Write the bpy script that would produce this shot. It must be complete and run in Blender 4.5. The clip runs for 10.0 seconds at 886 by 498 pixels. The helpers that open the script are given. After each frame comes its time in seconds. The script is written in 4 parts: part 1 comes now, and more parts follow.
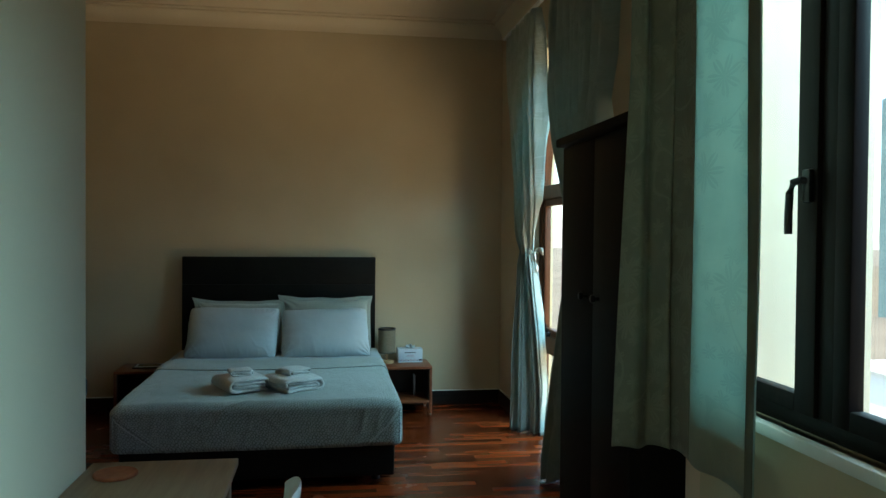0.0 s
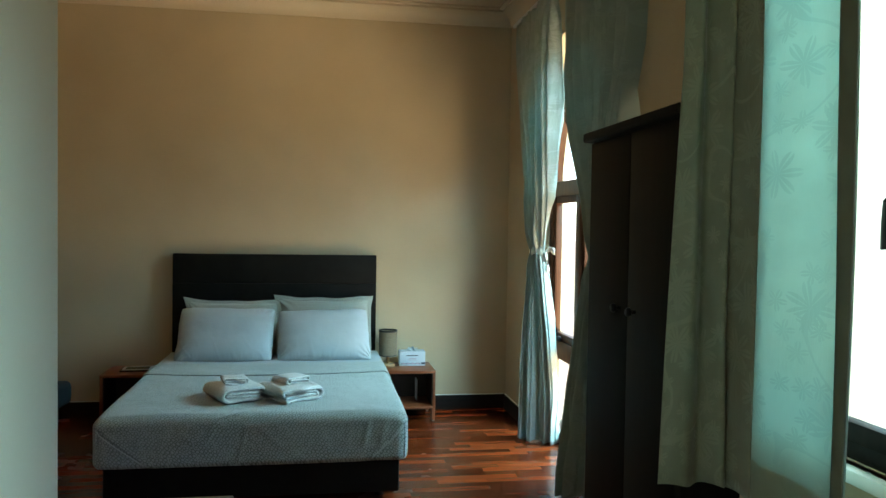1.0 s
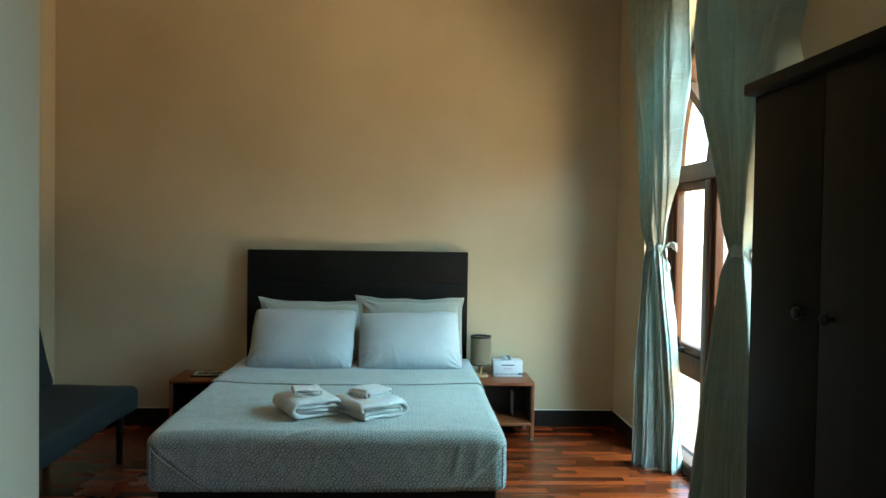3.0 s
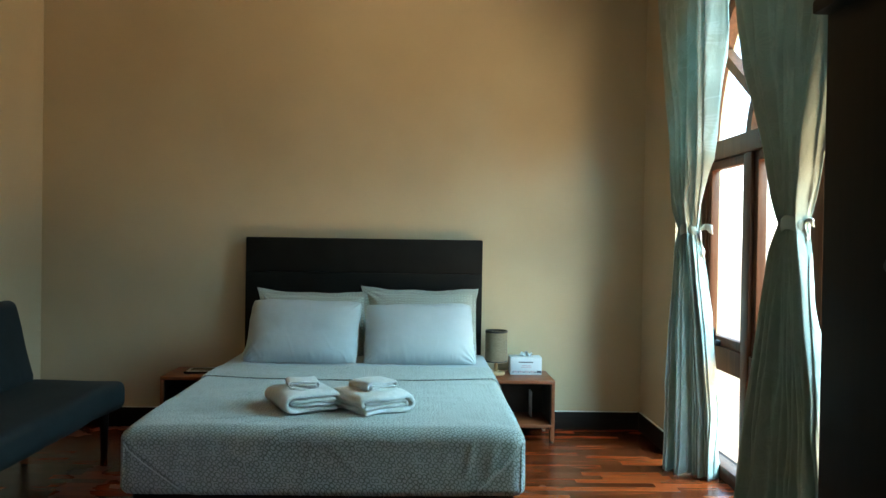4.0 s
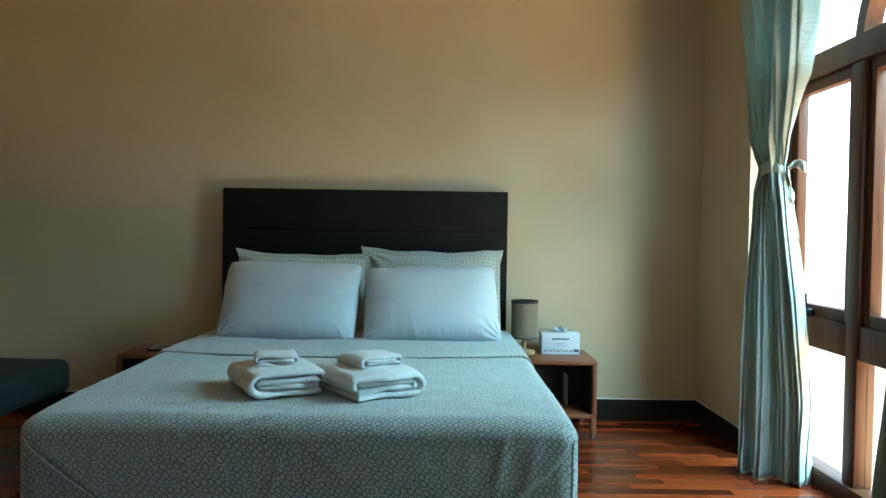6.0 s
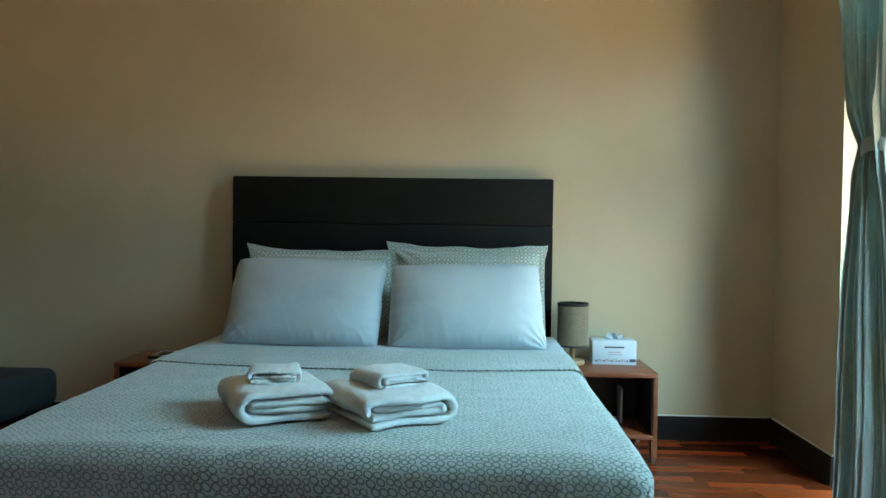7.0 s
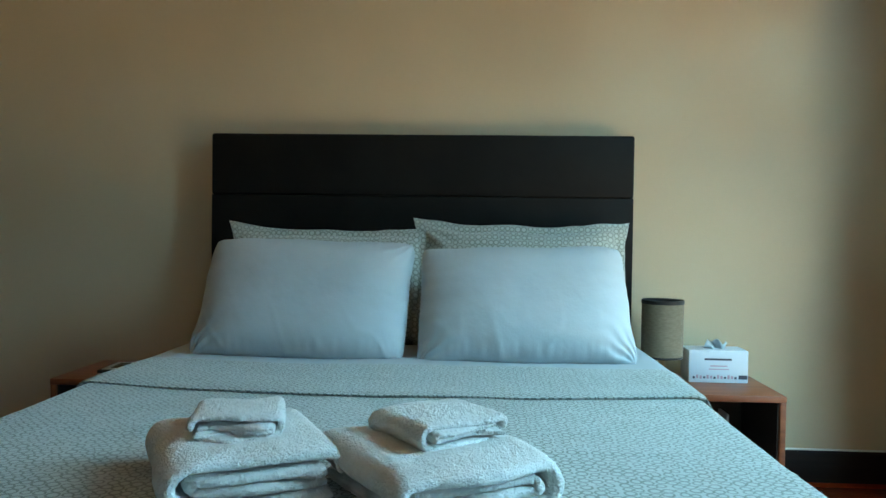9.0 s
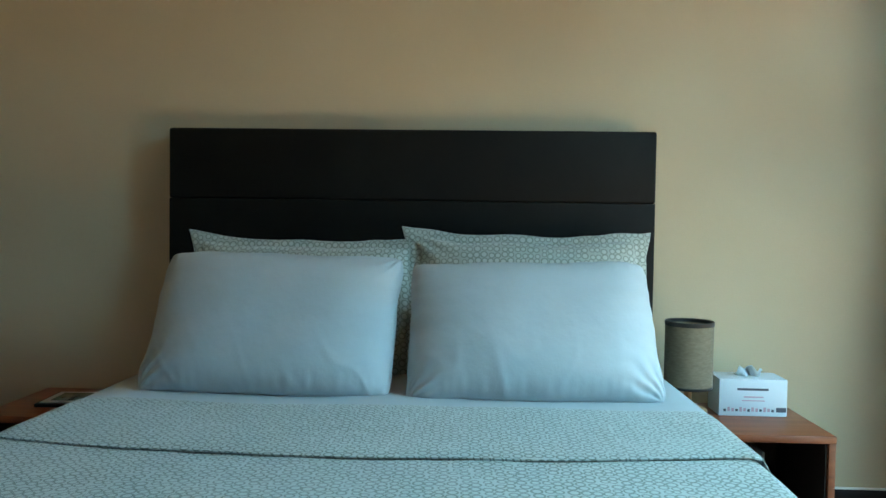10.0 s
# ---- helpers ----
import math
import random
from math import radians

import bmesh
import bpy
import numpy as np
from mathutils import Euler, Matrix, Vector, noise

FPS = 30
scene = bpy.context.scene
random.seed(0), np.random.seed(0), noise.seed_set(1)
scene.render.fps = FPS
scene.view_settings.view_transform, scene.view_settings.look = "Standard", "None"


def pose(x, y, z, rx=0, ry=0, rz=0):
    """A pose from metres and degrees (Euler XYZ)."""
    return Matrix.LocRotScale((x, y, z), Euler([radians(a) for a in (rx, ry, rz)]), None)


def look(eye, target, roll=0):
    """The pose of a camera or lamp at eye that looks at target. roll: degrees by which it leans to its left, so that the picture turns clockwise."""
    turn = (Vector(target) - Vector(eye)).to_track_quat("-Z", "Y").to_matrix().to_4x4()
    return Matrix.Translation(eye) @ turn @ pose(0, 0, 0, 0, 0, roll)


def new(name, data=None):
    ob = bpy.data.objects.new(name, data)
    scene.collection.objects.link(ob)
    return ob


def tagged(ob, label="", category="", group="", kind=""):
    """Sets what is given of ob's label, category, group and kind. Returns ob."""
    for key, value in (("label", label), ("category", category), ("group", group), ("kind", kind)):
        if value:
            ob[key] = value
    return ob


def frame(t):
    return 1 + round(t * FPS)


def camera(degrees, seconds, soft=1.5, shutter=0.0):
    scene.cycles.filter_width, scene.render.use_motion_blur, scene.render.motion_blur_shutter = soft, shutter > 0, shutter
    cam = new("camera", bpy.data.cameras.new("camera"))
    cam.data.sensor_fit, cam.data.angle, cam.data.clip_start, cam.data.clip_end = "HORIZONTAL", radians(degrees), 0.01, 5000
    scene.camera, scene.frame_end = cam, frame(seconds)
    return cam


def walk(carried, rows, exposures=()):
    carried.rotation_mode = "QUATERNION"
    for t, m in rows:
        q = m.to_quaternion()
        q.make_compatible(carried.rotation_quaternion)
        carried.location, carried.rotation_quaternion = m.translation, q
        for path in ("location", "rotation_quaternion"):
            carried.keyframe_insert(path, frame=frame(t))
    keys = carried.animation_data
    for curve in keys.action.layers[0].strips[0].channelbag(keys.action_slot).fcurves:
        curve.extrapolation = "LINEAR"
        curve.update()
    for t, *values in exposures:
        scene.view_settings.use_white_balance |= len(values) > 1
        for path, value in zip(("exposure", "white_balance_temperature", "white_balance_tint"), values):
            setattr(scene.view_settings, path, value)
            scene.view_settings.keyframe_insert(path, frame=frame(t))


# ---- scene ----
# ---------------- camera ----------------
cam = camera(59.6, 10.0)
PATH = [
    (0, (0.124, 0.334, 1.488), (0.423, 2.311, 1.449), 0.5),
    (0.5, (0.108, 0.498, 1.5), (0.421, 2.473, 1.453), 0.7),
    (1, (0.079, 0.657, 1.532), (0.396, 2.631, 1.472), 0.9),
    (1.5, (0.067, 0.768, 1.52), (0.298, 2.753, 1.463), 1.0),
    (2, (0.057, 0.921, 1.515), (0.203, 2.915, 1.457), 1.1),
    (2.5, (0.07, 1.116, 1.501), (0.174, 3.113, 1.443), 1.1),
    (2.7, (0.08, 1.201, 1.493), (0.18, 3.198, 1.433), 1.0),
    (3.8, (0.158, 1.645, 1.298), (0.211, 3.644, 1.281), 0.9),
    (4, (0.149, 1.723, 1.28), (0.197, 3.722, 1.258), 0.9),
    (4.5, (0.133, 1.938, 1.204), (0.182, 3.937, 1.18), 0.9),
    (5, (0.145, 2.139, 1.147), (0.177, 4.139, 1.115), 0.9),
    (5.2, (0.152, 2.219, 1.122), (0.18, 4.219, 1.091), 0.9),
    (6.3, (0.146, 2.775, 1.06), (0.146, 4.775, 1.008), 0.9),
    (6.5, (0.156, 2.885, 1.056), (0.124, 4.884, 1.006), 0.8),
    (7, (0.153, 3.112, 1.027), (0.075, 5.11, 0.98), 0.8),
    (7.5, (0.151, 3.33, 1.002), (0.05, 5.327, 0.951), 0.9),
    (8, (0.093, 3.585, 0.972), (-0.013, 5.581, 0.923), 0.9),
    (8.5, (0.022, 3.827, 0.938), (-0.083, 5.823, 0.891), 0.8),
    (9, (-0.004, 4.022, 0.929), (-0.112, 6.019, 0.881), 0.8),
    (9.5, (-0.018, 4.22, 0.925), (-0.122, 6.217, 0.876), 0.7),
    (10, (-0.034, 4.40, 0.992), (-0.117, 6.397, 0.919), 0.8),
]
BASE = 3.9
walk(cam, [(t, look(eye, target, roll)) for t, eye, target, roll in PATH],
     exposures=[(0.0, BASE - 1.2, 6150, 6), (0.5, BASE - 0.68, 6250, 7), (1.0, BASE - 0.2, 6400, 8), (2.0, BASE + 0.04, 6500, 9),
                (4.5, BASE, 6450, 9.5), (7.0, BASE, 6150, 8.5), (9.5, BASE - 0.08, 6050, 9), (10.0, BASE - 0.08, 6050, 9)])

# ---------------- world and lights ----------------
world = bpy.data.worlds.new("sky")
scene.world = world
world.use_nodes = True
wn = world.node_tree.nodes
sky = wn.new("ShaderNodeTexSky")
sky.sky_type = "NISHITA"
sky.sun_disc = False
sky.sun_elevation, sky.sun_rotation = radians(71), radians(222)
wn["Background"].inputs["Strength"].default_value = 0.105
world.node_tree.links.new(sky.outputs["Color"], wn["Background"].inputs["Color"])

sun = new("sun", bpy.data.lights.new("sun", "SUN"))
sun.data.energy, sun.data.angle, sun.data.color = 2.3, radians(0.6), (1.0, 0.94, 0.84)
sun.matrix_world = look((0, 0, 0), (0.22, 0.24, -0.95))


def sky_lamp(name, eye, target, sx, sy, power, colour):
    lamp = new(name, bpy.data.lights.new(name, "AREA"))
    lamp.data.shape, lamp.data.size, lamp.data.size_y = "RECTANGLE", sx, sy
    lamp.data.energy, lamp.data.color = power, colour
    lamp.matrix_world = look(eye, target)
    return lamp


# sky light falling in through the arched window and through the side window
sky_lamp("skylight_arched_window", (5.3, 3.9, 4.8), (1.6, 5.5, 1.2), 7.0, 4.0, 262, (0.46, 0.87, 1.0))
# added fill lamp: warm bounce of sunlit sandy ground, up through the same window
sky_lamp("ground_bounce_fill", (4.6, 4.0, -1.8), (1.2, 6.0, 1.9), 4.0, 3.0, 84, (1.0, 0.76, 0.46))
sky_lamp("skylight_side_window", (2.6, 2.0, 2.9), (-0.6, 1.3, 1.0), 1.3, 1.6, 11.0, (0.58, 0.92, 0.88))

# ---------------- materials ----------------


def mat(name):
    m = bpy.data.materials.new(name)
    m.use_nodes = True
    nt = m.node_tree
    return m, nt, nt.nodes, nt.links, nt.nodes["Principled BSDF"]


def ramp(nodes, stops):
    r = nodes.new("ShaderNodeValToRGB")
    els = r.color_ramp.elements
    while len(els) < len(stops):
        els.new(0.5)
    for e, (p, c) in zip(els, stops):
        e.position, e.color = p, (*c, 1)
    return r


def coords(nodes, links, scale=(1, 1, 1), kind="Object"):
    tc, mp = nodes.new("ShaderNodeTexCoord"), nodes.new("ShaderNodeMapping")
    mp.inputs["Scale"].default_value = scale
    links.new(tc.outputs[kind], mp.inputs["Vector"])
    return mp.outputs["Vector"]


def noise_node(nodes, links, vec, scale, detail=4.0, rough=0.55):
    n = nodes.new("ShaderNodeTexNoise")
    n.inputs["Scale"].default_value, n.inputs["Detail"].default_value, n.inputs["Roughness"].default_value = scale, detail, rough
    links.new(vec, n.inputs["Vector"])
    return n


def add_bump(nodes, links, bsdf, height, strength, distance):
    b = nodes.new("ShaderNodeBump")
    b.inputs["Strength"].default_value, b.inputs["Distance"].default_value = strength, distance
    links.new(height, b.inputs["Height"])
    links.new(b.outputs["Normal"], bsdf.inputs["Normal"])
    return b


def simple(name, c1, c2, rough, scale=8.0, bump=0.15, bscale=120.0, metal=0.0, dist=0.002, stretch=(1, 1, 1), coat=0.0, spec=0.5):
    """Two-tone surface: broad variation of colour, fine relief."""
    m, nt, n, l, p = mat(name)
    vec = coords(n, l, stretch)
    a = noise_node(n, l, vec, scale)
    r = ramp(n, [(0.35, c1), (0.68, c2)])
    l.new(a.outputs["Fac"], r.inputs["Fac"])
    l.new(r.outputs["Color"], p.inputs["Base Color"])
    p.inputs["Roughness"].default_value, p.inputs["Metallic"].default_value = rough, metal
    p.inputs["Coat Weight"].default_value = coat
    p.inputs["Specular IOR Level"].default_value = spec
    if bump:
        add_bump(n, l, p, noise_node(n, l, vec, bscale).outputs["Fac"], bump, dist)
    return m


def wall_paint(name, c1, c2):
    m, nt, n, l, p = mat(name)
    vec = coords(n, l)
    a = noise_node(n, l, vec, 0.9, 3)
    r = ramp(n, [(0.3, c1), (0.7, c2)])
    l.new(a.outputs["Fac"], r.inputs["Fac"])
    l.new(r.outputs["Color"], p.inputs["Base Color"])
    p.inputs["Roughness"].default_value = 0.55
    p.inputs["Specular IOR Level"].default_value = 0.3
    roller = noise_node(n, l, vec, 140, 2)
    wave = noise_node(n, l, vec, 3.5, 2)
    mx = n.new("ShaderNodeMath")
    mx.operation = "MULTIPLY_ADD"
    mx.inputs[1].default_value = 6.0
    l.new(wave.outputs["Fac"], mx.inputs[0])
    l.new(roller.outputs["Fac"], mx.inputs[2])
    add_bump(n, l, p, mx.outputs[0], 0.25, 0.0012)
    return m


def wood(name, dark, light, rough, grain=(1.5, 28, 28), varied=0.0, coat=0.0, spec=0.5):
    m, nt, n, l, p = mat(name)
    vec = coords(n, l, grain)
    info = n.new("ShaderNodeObjectInfo")
    shift = n.new("ShaderNodeVectorMath")
    shift.operation = "MULTIPLY_ADD"
    shift.inputs[1].default_value = (37, 37, 37)
    l.new(info.outputs["Random"], shift.inputs[0])
    l.new(vec, shift.inputs[2])
    a = noise_node(n, l, shift.outputs["Vector"], 1.6, 6, 0.62)
    r = ramp(n, [(0.28, dark), (0.72, light)])
    l.new(a.outputs["Fac"], r.inputs["Fac"])
    out = r.outputs["Color"]
    if varied:
        geo = n.new("ShaderNodeNewGeometry")
        add = n.new("ShaderNodeMath")
        add.operation = "ADD"
        l.new(info.outputs["Random"], add.inputs[0])
        l.new(geo.outputs["Random Per Island"], add.inputs[1])
        fr = n.new("ShaderNodeMath")
        fr.operation = "FRACT"
        l.new(add.outputs[0], fr.inputs[0])
        tone = ramp(n, [(0.0, (0.30, 0.24, 0.22)), (0.3, (0.62, 0.55, 0.5)), (0.62, (1.0, 0.95, 0.9)), (1.0, (1.6, 1.45, 1.25))])
        l.new(fr.outputs[0], tone.inputs["Fac"])
        mul = n.new("ShaderNodeMix")
        mul.data_type, mul.blend_type = "RGBA", "MULTIPLY"
        mul.inputs["Factor"].default_value = varied
        l.new(out, mul.inputs["A"])
        l.new(tone.outputs["Color"], mul.inputs["B"])
        out = mul.outputs["Result"]
    l.new(out, p.inputs["Base Color"])
    p.inputs["Coat Weight"].default_value = coat
    p.inputs["Specular IOR Level"].default_value = spec
    p.inputs["Coat Roughness"].default_value = 0.12
    rr = n.new("ShaderNodeMapRange")
    rr.inputs["To Min"].default_value, rr.inputs["To Max"].default_value = rough - 0.06, rough + 0.1
    l.new(noise_node(n, l, coords(n, l), 2.3).outputs["Fac"], rr.inputs["Value"])
    l.new(rr.outputs["Result"], p.inputs["Roughness"])
    add_bump(n, l, p, a.outputs["Fac"], 0.12, 0.001)
    return m


def ring_cloth(name, pale, line, gap, scale, drape=1.0):
    """Printed cotton: pale round cells, each with a darker ring round it."""
    m, nt, n, l, p = mat(name)
    vec = coords(n, l)
    sep, com = n.new("ShaderNodeSeparateXYZ"), n.new("ShaderNodeCombineXYZ")
    l.new(vec, sep.inputs[0])
    ax, ay = n.new("ShaderNodeMath"), n.new("ShaderNodeMath")
    ax.operation, ay.operation = "MULTIPLY_ADD", "MULTIPLY_ADD"
    ax.inputs[1].default_value = 0.3 * drape
    l.new(sep.outputs["Z"], ax.inputs[0])
    l.new(sep.outputs["X"], ax.inputs[2])
    ay.inputs[1].default_value = drape
    l.new(sep.outputs["Z"], ay.inputs[0])
    l.new(sep.outputs["Y"], ay.inputs[2])
    l.new(ax.outputs[0], com.inputs["X"])
    l.new(ay.outputs[0], com.inputs["Y"])
    flat = com.outputs[0]
    warp = noise_node(n, l, flat, 9, 2)
    mixv = n.new("ShaderNodeVectorMath")
    mixv.operation = "MULTIPLY_ADD"
    mixv.inputs[1].default_value = (0.003, 0.003, 0.0)
    l.new(warp.outputs["Color"], mixv.inputs[0])
    l.new(flat, mixv.inputs[2])
    # round rings, each as large as its neighbours leave room for
    found = []
    for feature, socket in (("F1", "Distance"), ("N_SPHERE_RADIUS", "Radius")):
        v = n.new("ShaderNodeTexVoronoi")
        v.voronoi_dimensions, v.feature = "2D", feature
        v.inputs["Scale"].default_value, v.inputs["Randomness"].default_value = scale, 0.34
        l.new(mixv.outputs["Vector"], v.inputs["Vector"])
        found.append(v.outputs[socket])
    size = n.new("ShaderNodeMath")
    size.operation = "DIVIDE"
    l.new(found[0], size.inputs[0])
    l.new(found[1], size.inputs[1])
    half = n.new("ShaderNodeMath")
    half.operation = "MULTIPLY"
    half.inputs[1].default_value = 0.5
    l.new(size.outputs[0], half.inputs[0])
    r = ramp(n, [(0.0, pale), (0.35, pale), (0.38, line), (0.55, line), (0.58, gap), (1.0, gap)])
    l.new(half.outputs[0], r.inputs["Fac"])
    fade = noise_node(n, l, vec, 3.0)
    mx = n.new("ShaderNodeMix")
    mx.data_type = "RGBA"
    mr = n.new("ShaderNodeMapRange")
    mr.inputs["From Min"].default_value, mr.inputs["From Max"].default_value = 0.3, 0.7
    mr.inputs["To Min"].default_value, mr.inputs["To Max"].default_value = 0.0, 0.22
    l.new(fade.outputs["Fac"], mr.inputs["Value"])
    l.new(mr.outputs["Result"], mx.inputs["Factor"])
    l.new(r.outputs["Color"], mx.inputs["A"])
    mx.inputs["B"].default_value = (*pale, 1)
    l.new(mx.outputs["Result"], p.inputs["Base Color"])
    p.inputs["Roughness"].default_value = 0.75
    p.inputs["Sheen Weight"].default_value = 0.35
    fold = noise_node(n, l, vec, 7, 5, 0.6)
    weave = noise_node(n, l, vec, 600, 1)
    ad = n.new("ShaderNodeMath")
    ad.operation = "MULTIPLY_ADD"
    ad.inputs[1].default_value = 5.0
    l.new(fold.outputs["Fac"], ad.inputs[0])
    l.new(weave.outputs["Fac"], ad.inputs[2])
    add_bump(n, l, p, ad.outputs[0], 0.35, 0.003)
    return m


def curtain_cloth(name, ground, motif, through_light, tint_colour):
    """Jacquard satin: leaf sprays in a slightly different sheen, light comes through."""
    m, nt, n, l, p = mat(name)
    uv = coords(n, l, kind="UV")
    def math_node(op, a, b=None, c=None):
        k = n.new("ShaderNodeMath")
        k.operation = op
        for slot, value in zip(k.inputs, (a, b, c)):
            if value is None:
                continue
            if isinstance(value, (int, float)):
                slot.default_value = value
            else:
                l.new(value, slot)
        return k.outputs[0]

    def blossom(scale, petals, reach, keep, turn):
        """Flowers scattered over the cloth: petals round a point, each with a pale vein."""
        sc = n.new("ShaderNodeVectorMath")
        sc.operation = "SCALE"
        sc.inputs["Scale"].default_value = scale
        l.new(uv, sc.inputs[0])
        v = n.new("ShaderNodeTexVoronoi")
        v.voronoi_dimensions = "2D"
        v.inputs["Scale"].default_value, v.inputs["Randomness"].default_value = 1.0, 0.8
        l.new(sc.outputs["Vector"], v.inputs["Vector"])
        df = n.new("ShaderNodeVectorMath")
        df.operation = "SUBTRACT"
        l.new(sc.outputs["Vector"], df.inputs[0])
        l.new(v.outputs["Position"], df.inputs[1])
        sp = n.new("ShaderNodeSeparateXYZ")
        l.new(df.outputs["Vector"], sp.inputs[0])
        sc2 = n.new("ShaderNodeSeparateColor")
        l.new(v.outputs["Color"], sc2.inputs[0])
        ang = math_node("ARCTAN2", sp.outputs["Y"], sp.outputs["X"])
        ang = math_node("MULTIPLY_ADD", sc2.outputs["Red"], 6.28, ang)
        lobe = math_node("ABSOLUTE", math_node("COSINE", math_node("MULTIPLY", ang, petals / 2)))
        edge = math_node("MULTIPLY", math_node("MULTIPLY_ADD", lobe, 0.8, 0.2), reach)
        inside = math_node("LESS_THAN", v.outputs["Distance"], edge)
        vein = math_node("LESS_THAN", lobe, 0.985)
        some = math_node("LESS_THAN", sc2.outputs["Green"], keep)
        return math_node("MULTIPLY", math_node("MULTIPLY", inside, vein), some)

    big = blossom(6.8, 7, 0.44, 0.55, 0)
    small = blossom(14.0, 5, 0.42, 0.55, 1)
    stem = noise_node(n, l, uv, 2.6, 1)
    line = math_node("LESS_THAN", math_node("ABSOLUTE", math_node("SUBTRACT", stem.outputs["Fac"], 0.5)), 0.006)
    mask_out = math_node("MAXIMUM", math_node("MAXIMUM", big, small), line)
    col = n.new("ShaderNodeMix")
    col.data_type = "RGBA"
    col.inputs["A"].default_value = (*ground, 1)
    col.inputs["B"].default_value = (*motif, 1)
    # uneven weave: cloudy paler patches between the sprays
    cloud = noise_node(n, l, uv, 5.0, 5, 0.6)
    patch = n.new("ShaderNodeMapRange")
    patch.inputs["From Min"].default_value, patch.inputs["From Max"].default_value = 0.42, 0.68
    patch.inputs["To Max"].default_value = 0.75
    l.new(cloud.outputs["Fac"], patch.inputs["Value"])
    l.new(math_node("MAXIMUM", mask_out, patch.outputs["Result"]), col.inputs["Factor"])
    l.new(col.outputs["Result"], p.inputs["Base Color"])
    p.inputs["Roughness"].default_value = 0.5
    p.inputs["Sheen Weight"].default_value = 0.3
    mr = n.new("ShaderNodeMapRange")
    mr.inputs["To Min"].default_value, mr.inputs["To Max"].default_value = 0.60, 0.48
    l.new(mask_out, mr.inputs["Value"])
    l.new(mr.outputs["Result"], p.inputs["Roughness"])
    add_bump(n, l, p, noise_node(n, l, coords(n, l, (1, 1, 0.35)), 16, 5).outputs["Fac"], 0.45, 0.012)
    tr = n.new("ShaderNodeBsdfTranslucent")
    tint = n.new("ShaderNodeMix")
    tint.data_type, tint.blend_type = "RGBA", "MULTIPLY"
    tint.inputs["Factor"].default_value = 1.0
    tint.inputs["B"].default_value = (*tint_colour, 1)
    l.new(col.outputs["Result"], tint.inputs["A"])
    l.new(tint.outputs["Result"], tr.inputs["Color"])
    mx = n.new("ShaderNodeMixShader")
    mx.inputs["Fac"].default_value = through_light
    l.new(p.outputs["BSDF"], mx.inputs[1])
    l.new(tr.outputs["BSDF"], mx.inputs[2])
    l.new(mx.outputs["Shader"], n["Material Output"].inputs["Surface"])
    return m


PAINT = wall_paint("cream_wall_paint", (0.49, 0.388, 0.25), (0.59, 0.482, 0.325))
# same cream paint, paled and cooled in colour for the side window's light
PAINT_SIDE_LIT = wall_paint("cream_paint_side_lit", (0.535, 0.487, 0.36), (0.575, 0.527, 0.395))
CEIL = wall_paint("ceiling_paint", (0.62, 0.52, 0.37), (0.66, 0.56, 0.41))
WHITE_TRIM = simple("white_trim_paint", (0.70, 0.70, 0.66), (0.78, 0.78, 0.74), 0.45, 3, 0.05)
PARQUET = wood("parquet_wood", (0.085, 0.013, 0.004), (0.215, 0.042, 0.010), 0.24, (2.2, 30, 30), 1.0, 0.06, 0.24)
SKIRT = wood("dark_skirting_wood", (0.008, 0.005, 0.004), (0.015, 0.008, 0.006), 0.6, spec=0.15)
DARKWOOD = wood("espresso_wood", (0.007, 0.006, 0.006), (0.012, 0.009, 0.008), 0.6, (28, 28, 1.5), spec=0.13)
FRAMEWOOD = wood("brown_window_wood", (0.05, 0.017, 0.008), (0.115, 0.042, 0.020), 0.42, (26, 26, 1.5), spec=0.12)
BLACKFRAME = wood("dark_window_wood", (0.006, 0.0045, 0.004), (0.013, 0.008, 0.007), 0.5, (26, 26, 1.5), spec=0.1)
CHERRY = wood("cherry_veneer", (0.16, 0.040, 0.015), (0.29, 0.088, 0.031), 0.38, (1.5, 26, 26))
INNER = simple("dark_cabinet_lining", (0.020, 0.014, 0.012), (0.030, 0.020, 0.016), 0.5)
OAK = wood("pale_oak_laminate", (0.22, 0.15, 0.085), (0.36, 0.27, 0.165), 0.42, (26, 1.6, 26))
LEATHER = simple("black_leatherette", (0.006, 0.006, 0.006), (0.010, 0.010, 0.009), 0.55, 5, 0.25, 260, dist=0.001, spec=0.15)
RINGS = ring_cloth("ring_print_sheet", (0.42, 0.475, 0.45), (0.115, 0.15, 0.12), (0.41, 0.465, 0.44), 47.0)
SEAM = simple("pale_cotton_edge", (0.44, 0.50, 0.475), (0.52, 0.58, 0.55), 0.8, 20, 0.3, 200)
RINGS_P = ring_cloth("ring_print_pillowcase", (0.50, 0.53, 0.48), (0.22, 0.25, 0.205), (0.42, 0.45, 0.40), 49.0, 0.0)
COTTON = simple("white_cotton", (0.44, 0.49, 0.51), (0.485, 0.535, 0.555), 0.8, 4, 0.4, 14, dist=0.005)
TERRY = simple("white_terry", (0.70, 0.72, 0.70), (0.80, 0.81, 0.79), 0.95, 40, 1.0, 260, dist=0.005)
SATIN = curtain_cloth("lined_teal_satin", (0.385, 0.445, 0.40), (0.46, 0.52, 0.49), 0.30, (0.92, 1.04, 1.04))
# copy of SATIN, colour and translucency lowered for shade on the room side
SATIN_SHADED = curtain_cloth("shaded_teal_satin", (0.35, 0.405, 0.36), (0.39, 0.445, 0.40), 0.15, (0.92, 1.04, 1.04))
SHEER = curtain_cloth("unlined_teal_satin", (0.37, 0.385, 0.28), (0.315, 0.335, 0.245), 0.38, (1.2, 1.52, 1.9))
